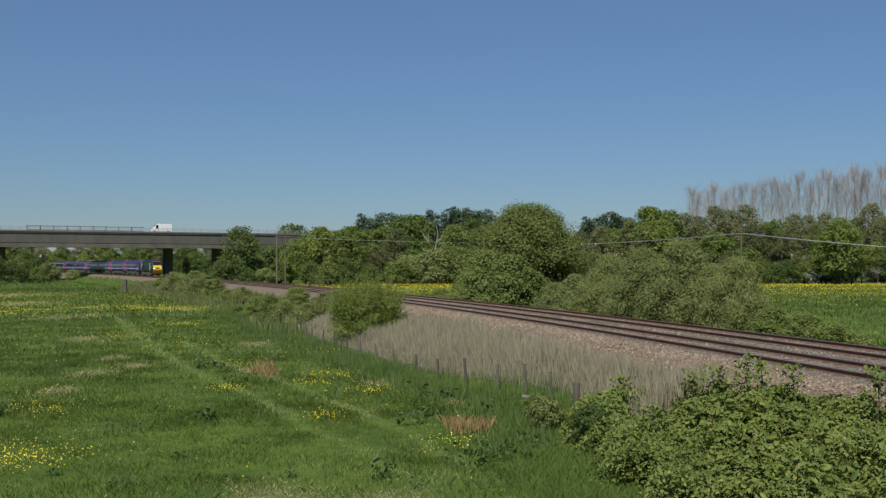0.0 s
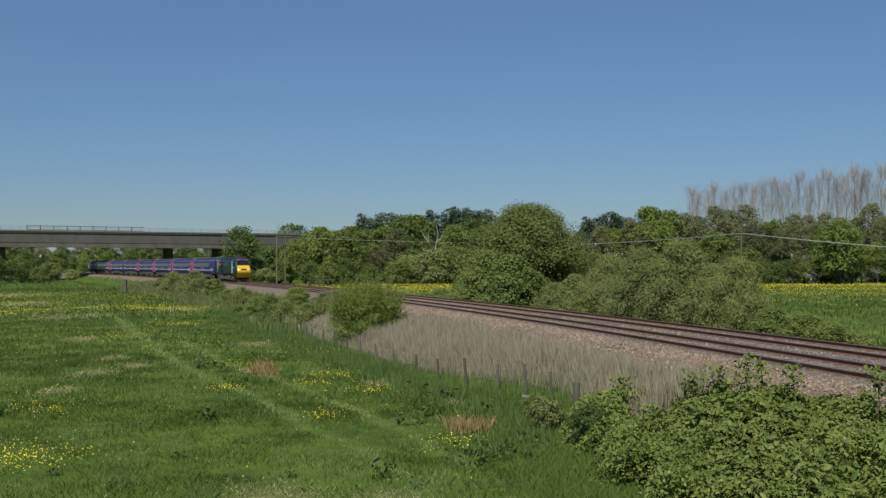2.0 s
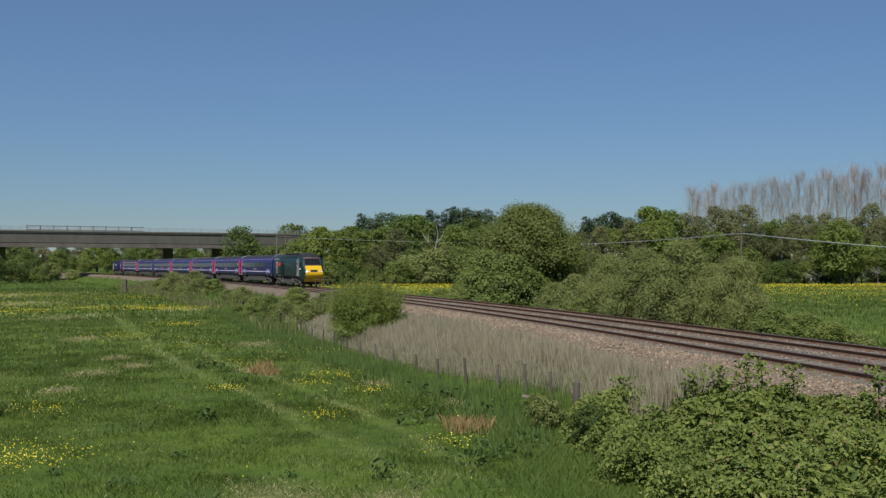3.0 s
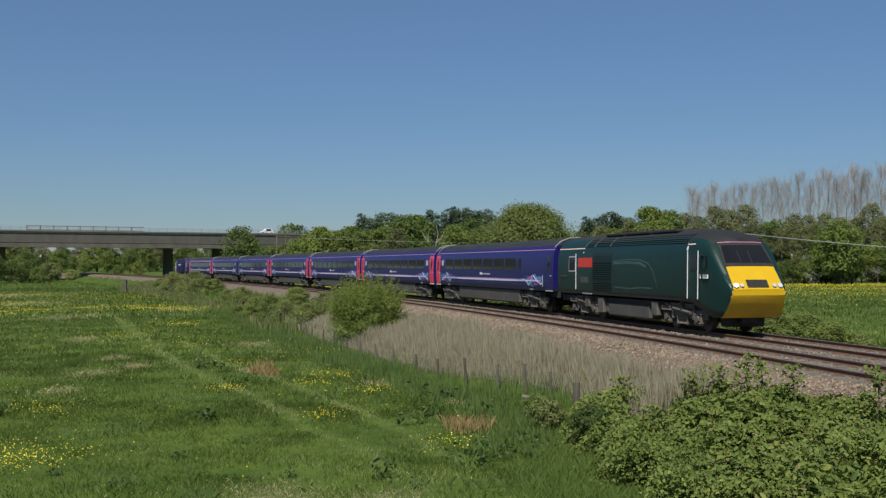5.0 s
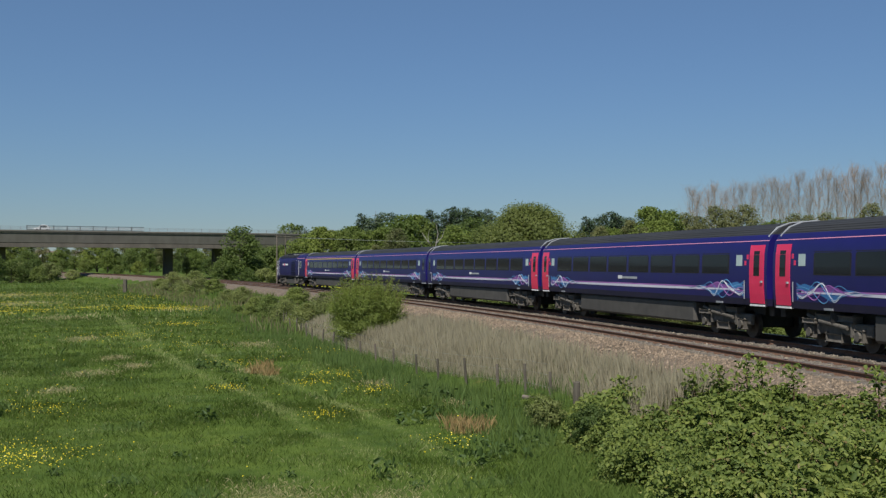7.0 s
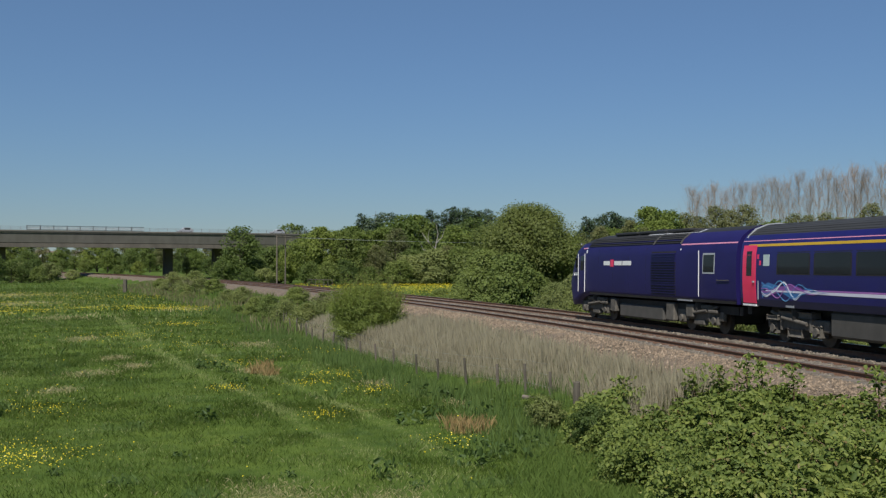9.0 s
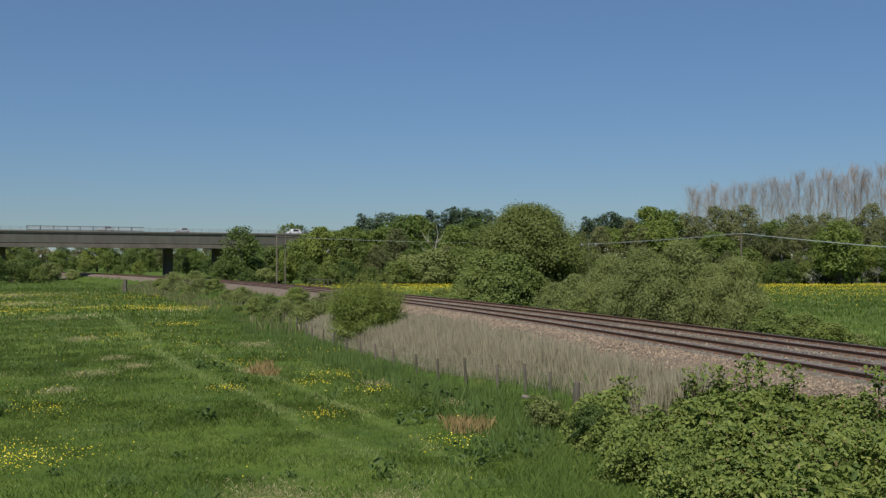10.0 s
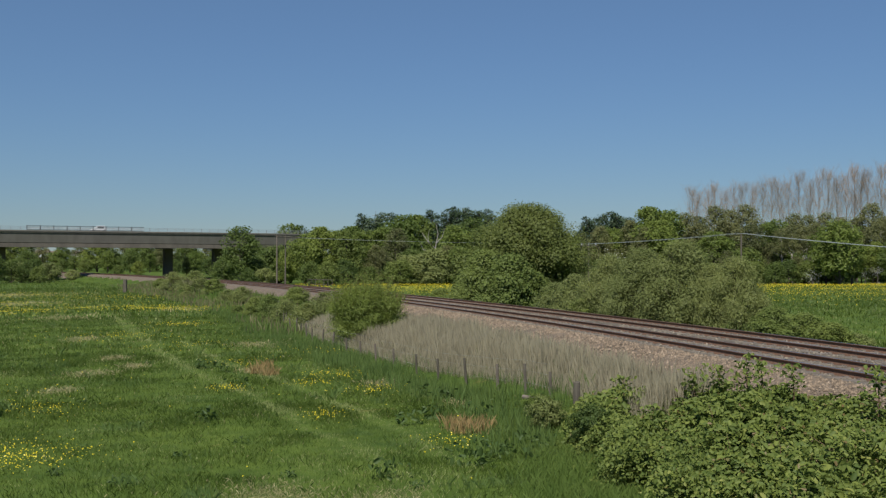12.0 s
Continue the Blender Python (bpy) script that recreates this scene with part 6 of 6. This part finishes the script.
        part("guard_window_pane", on_side(-6.74, -5.94, 2.18, 2.79, side, 0.010), M_glass, c)
        part("compartment_rail", cyl(bmesh.new(), (-7.9, side * 1.40, 1.90), (-7.0, side * 1.40, 1.90), 0.016, seg=6), M_skirt, c)
        for x in (-0.9, 0.9, 2.6, 4.3):
            part("body_seam", on_side(x, x + 0.015, 1.25, 3.15, side, 0.002, nz=5), M_black, c)
        for x0, x1, zl in ((-4.9, -4.3, 0.50), (-3.3, -2.6, 0.30), (2.5, 3.1, 0.42)):
            part("equipment_case", boxed(x0, x1, *sorted((side * 1.05, side * 1.27)), zl, 1.0, 0.05), M_bogie, c, "grimy equipment case")
        d = part("cab_door", on_side(F - 2.62, F - 1.98, 1.15, 3.0, side, -0.02, nz=6), paint, c, "cab side door")
        part("door_window", on_side(F - 2.52, F - 2.08, 2.2, 2.85, side, -0.012), M_glass, d)
        for x in (F - 2.72, F - 1.88):
            part("handrail", cyl(bmesh.new(), (x, side * 1.385, 1.2), (x, side * 1.36, 2.95), 0.018, seg=6), M_white, c, "white upright handrail")
        part("handrail", cyl(bmesh.new(), (-5.68, side * 1.42, 1.30), (-5.68, side * 1.41, 2.95), 0.018, seg=6), M_white, c)
        part("cab_side_window", on_side(F - 1.75, F - 1.40, 2.3, 2.75, side, -0.075), M_glass, c)
        part("roof_edge_line", on_side(BACK + 0.05, g0 - 0.05, 3.17, 3.215, side, 0.006, nz=1), M_cream if green else M_pinkline, c, "pale line under the roof")
        part("roof_edge_line", on_side(5.90, F - 2.3, 3.17, 3.215, side, 0.006, nz=1), M_cream if green else M_pinkline, c)
        part("line_end", on_side(g0 - 0.10, g0 - 0.02, 2.98, 3.215, side, 0.007, nz=1), M_white, c)
        part("line_end", on_side(5.80, 5.90, 2.98, 3.215, side, 0.007, nz=1), M_white, c)
        part("number_bar", on_side(F - 1.78, F - 1.22, 1.95, 2.09, side, -0.072, nz=1), M_white, c, "plain white number bar")
        part("sill_line", on_side(BACK + 0.1, F - 3.3, 1.105, 1.20, side, 0.005, nz=1), M_black, c)
        if green:
            part("name_panel", on_side(-5.50, -3.74, 2.33, 2.76, side, 0.010), M_red, c, "plain red panel")
            part("number_panel", on_side(-5.2, -4.2, 1.62, 1.90, side, 0.007, nz=1), M_skirt, c, "grey plain marking")
            for pts, wd in ((((-1.2, 2.58), (0.2, 2.66), (1.6, 2.64), (2.4, 2.50), (2.9, 2.20), (3.2, 1.75), (3.3, 1.45)), 0.05), (((-1.2, 2.50), (0.2, 2.54), (1.6, 2.50), (2.2, 2.36)), 0.10), (((-1.1, 1.50), (0.5, 1.45), (1.8, 1.52), (2.8, 1.50)), 0.06)):
                part("faint_drawing", ribbon(pts, [wd] * len(pts), side, 0.004), M_green_pale, c, "faint pale line drawing on the side")
        else:
            for x0, x1 in ((2.95, 3.65), (1.60, 2.42), (0.60, 1.52)):
                part("lettering_bar", on_side(x0, x1, 2.42, 2.60, side, 0.008, nz=1), M_white, c, "white plain lettering bar")
            part("lettering_mark", on_side(2.52, 2.85, 2.36, 2.66, side, 0.010, nz=1), M_pink, c, "pink round mark")
        part("step", on_side(-5.0, -3.8, 1.105, 1.16, side, 0.03, nz=1), M_silver, c)
    return c


def build_train():
    pc_front = power_car("power_car", "dark green power car with a bright yellow nose", M_green, M_roof_pc, True)
    a = coach("coach", "indigo coach with a luggage end and a pink door", False, True, False, 3.2)
    b = coach("coach", "indigo coach with pink doors and a white stripe")
    copies = [copy_thing(b, Matrix()) for _ in range(2)]
    e = coach("coach", "indigo buffet coach with one pink door", True, False)
    f = coach("coach", "indigo coach with blue and pink doors", False, True)
    g = coach("coach", "indigo first class coach with a yellow line", True, True, True)
    pc_rear = power_car("power_car", "plain blue power car at the train's tail", M_blue_pc, M_roof_pc, False)
    return [pc_front, a, b, *copies, e, f, g, pc_rear]


CARS = build_train()


# ---- road vehicles on the viaduct ----


def road_vehicle(name, label, category, length, height, material, van=False):
    c = thing(name, pose(0, 0, 0), label, category, "traffic on the viaduct")
    h, L, w = height, length / 2, 0.9
    if van:
        prof = [(-L, 0.35), (L, 0.35), (L, 0.95), (L - 0.9, 1.25), (L - 1.7, h - 0.1), (L - 2.0, h), (-L + 0.1, h), (-L, h - 0.2)]
    else:
        prof = [(-L, 0.35), (L, 0.35), (L, 0.7), (L - 1.1, 0.92), (L - 1.9, h - 0.05), (L - 2.3, h), (-L + 0.9, h - 0.02), (-L + 0.1, 0.95)]
    bm = bmesh.new()
    p0 = [bm.verts.new((x, -w, z)) for x, z in prof]
    p1 = [bm.verts.new((x, w, z)) for x, z in prof]
    for i in range(len(prof)):
        j = (i + 1) % len(prof)
        bm.faces.new((p0[i], p0[j], p1[j], p1[i]))
    bm.faces.new(p0[::-1])
    bm.faces.new(p1)
    bmesh.ops.bevel(bm, geom=list(bm.edges), offset=0.06, segments=2, affect="EDGES")
    part("body", bm, material, c)
    for sy in (-1, 1):
        y0, y1 = sorted((sy * 0.88, sy * 0.912))
        if van:
            part("side_window", boxed(L - 1.9, L - 1.15, y0, y1, 1.3, h - 0.35), M_glass, c)
        else:
            part("side_window", boxed(-L + 1.0, L - 1.9, y0, y1, 0.95, h - 0.15), M_glass, c)
        for x in (-L + 0.85, L - 0.85):
            wl = part("wheel", cyl(bmesh.new(), (x, sy * 0.72, 0.33), (x, sy * 0.93, 0.33), 0.33, seg=16), M_black, c)
            part("rim", cyl(bmesh.new(), (x, sy * 0.93, 0.33), (x, sy * 0.94, 0.33), 0.2, seg=12), M_silver, wl)
    part("windscreen", boxed(L - 1.75, L - 1.7, -0.7, 0.7, 1.3 if van else 0.98, h - 0.3), M_glass, c)
    part("rear_light", boxed(-L - 0.01, -L + 0.05, 0.6, 0.8, 0.8, 0.95), M_red, c)
    return c


VEHICLES = [(road_vehicle("van", "white panel van driving over the viaduct", "van", 5.9, 2.6, M_white, True), ((0.0, 285), (1.6, 43))),
            (road_vehicle("car", "white hatchback car driving over the viaduct", "car", 4.4, 1.75, M_white), ((4.8, 507), (7.2, 29))),
            (road_vehicle("car", "grey estate car driving over the viaduct", "car", 4.6, 1.7, M_car_grey), ((8.8, 354), (9.5, 258))),
            (road_vehicle("car", "silver car driving over the viaduct", "car", 4.4, 1.55, M_silver), ((9.5, 408), (9.8, 357))),
            (road_vehicle("car", "small white car driving over the viaduct", "car", 4.6, 1.75, M_white), ((10.4, 455), (12.0, 174)))]


def motions():
    """The train on its line and the traffic on the viaduct."""
    n0, v = 271.58, 44.917
    lengths = [17.8] + [23.0] * 7 + [17.8]
    start = 0.0
    for k, (car, ln) in enumerate(zip(CARS, lengths)):
        mid = start + ln / 2
        start += ln
        half = 8.0 if ln > 20 else 5.15
        rows = []
        for i in range(25):
            t = 0.5 * i
            s = n0 - v * t + mid - (0.45 if k == 8 else 0.0)
            x0, y0, _ = line(s - half)
            x1, y1, _ = line(s + half)
            an = math.atan2(y0 - y1, x0 - x1) + (math.pi if k == 8 else 0.0)
            rows.append((t, Matrix.Translation(((x0 + x1) / 2, (y0 + y1) / 2, RAIL_Z)) @ Matrix.Rotation(an, 4, "Z")))
        walk(car, rows)
    for (veh, ((t0, p0), (t1, p1))) in VEHICLES:
        q = []
        lane = V0 + VN * 3.2
        for p in (p0, p1):
            r = (p - 784) / 1975
            q.append((r * lane.y - lane.x) / (VD.x - r * VD.y))
        speed = (q[1] - q[0]) / (t1 - t0)
        rows = []
        for t in (0.0, 12.0):
            w = lane + VD * (q[0] + speed * (t - t0))
            rows.append((t, Matrix.Translation((w.x, w.y, DECK_Z + 0.06)) @ Matrix.Rotation(math.atan2(-VD.y, -VD.x), 4, "Z")))
        walk(veh, rows)


motions()
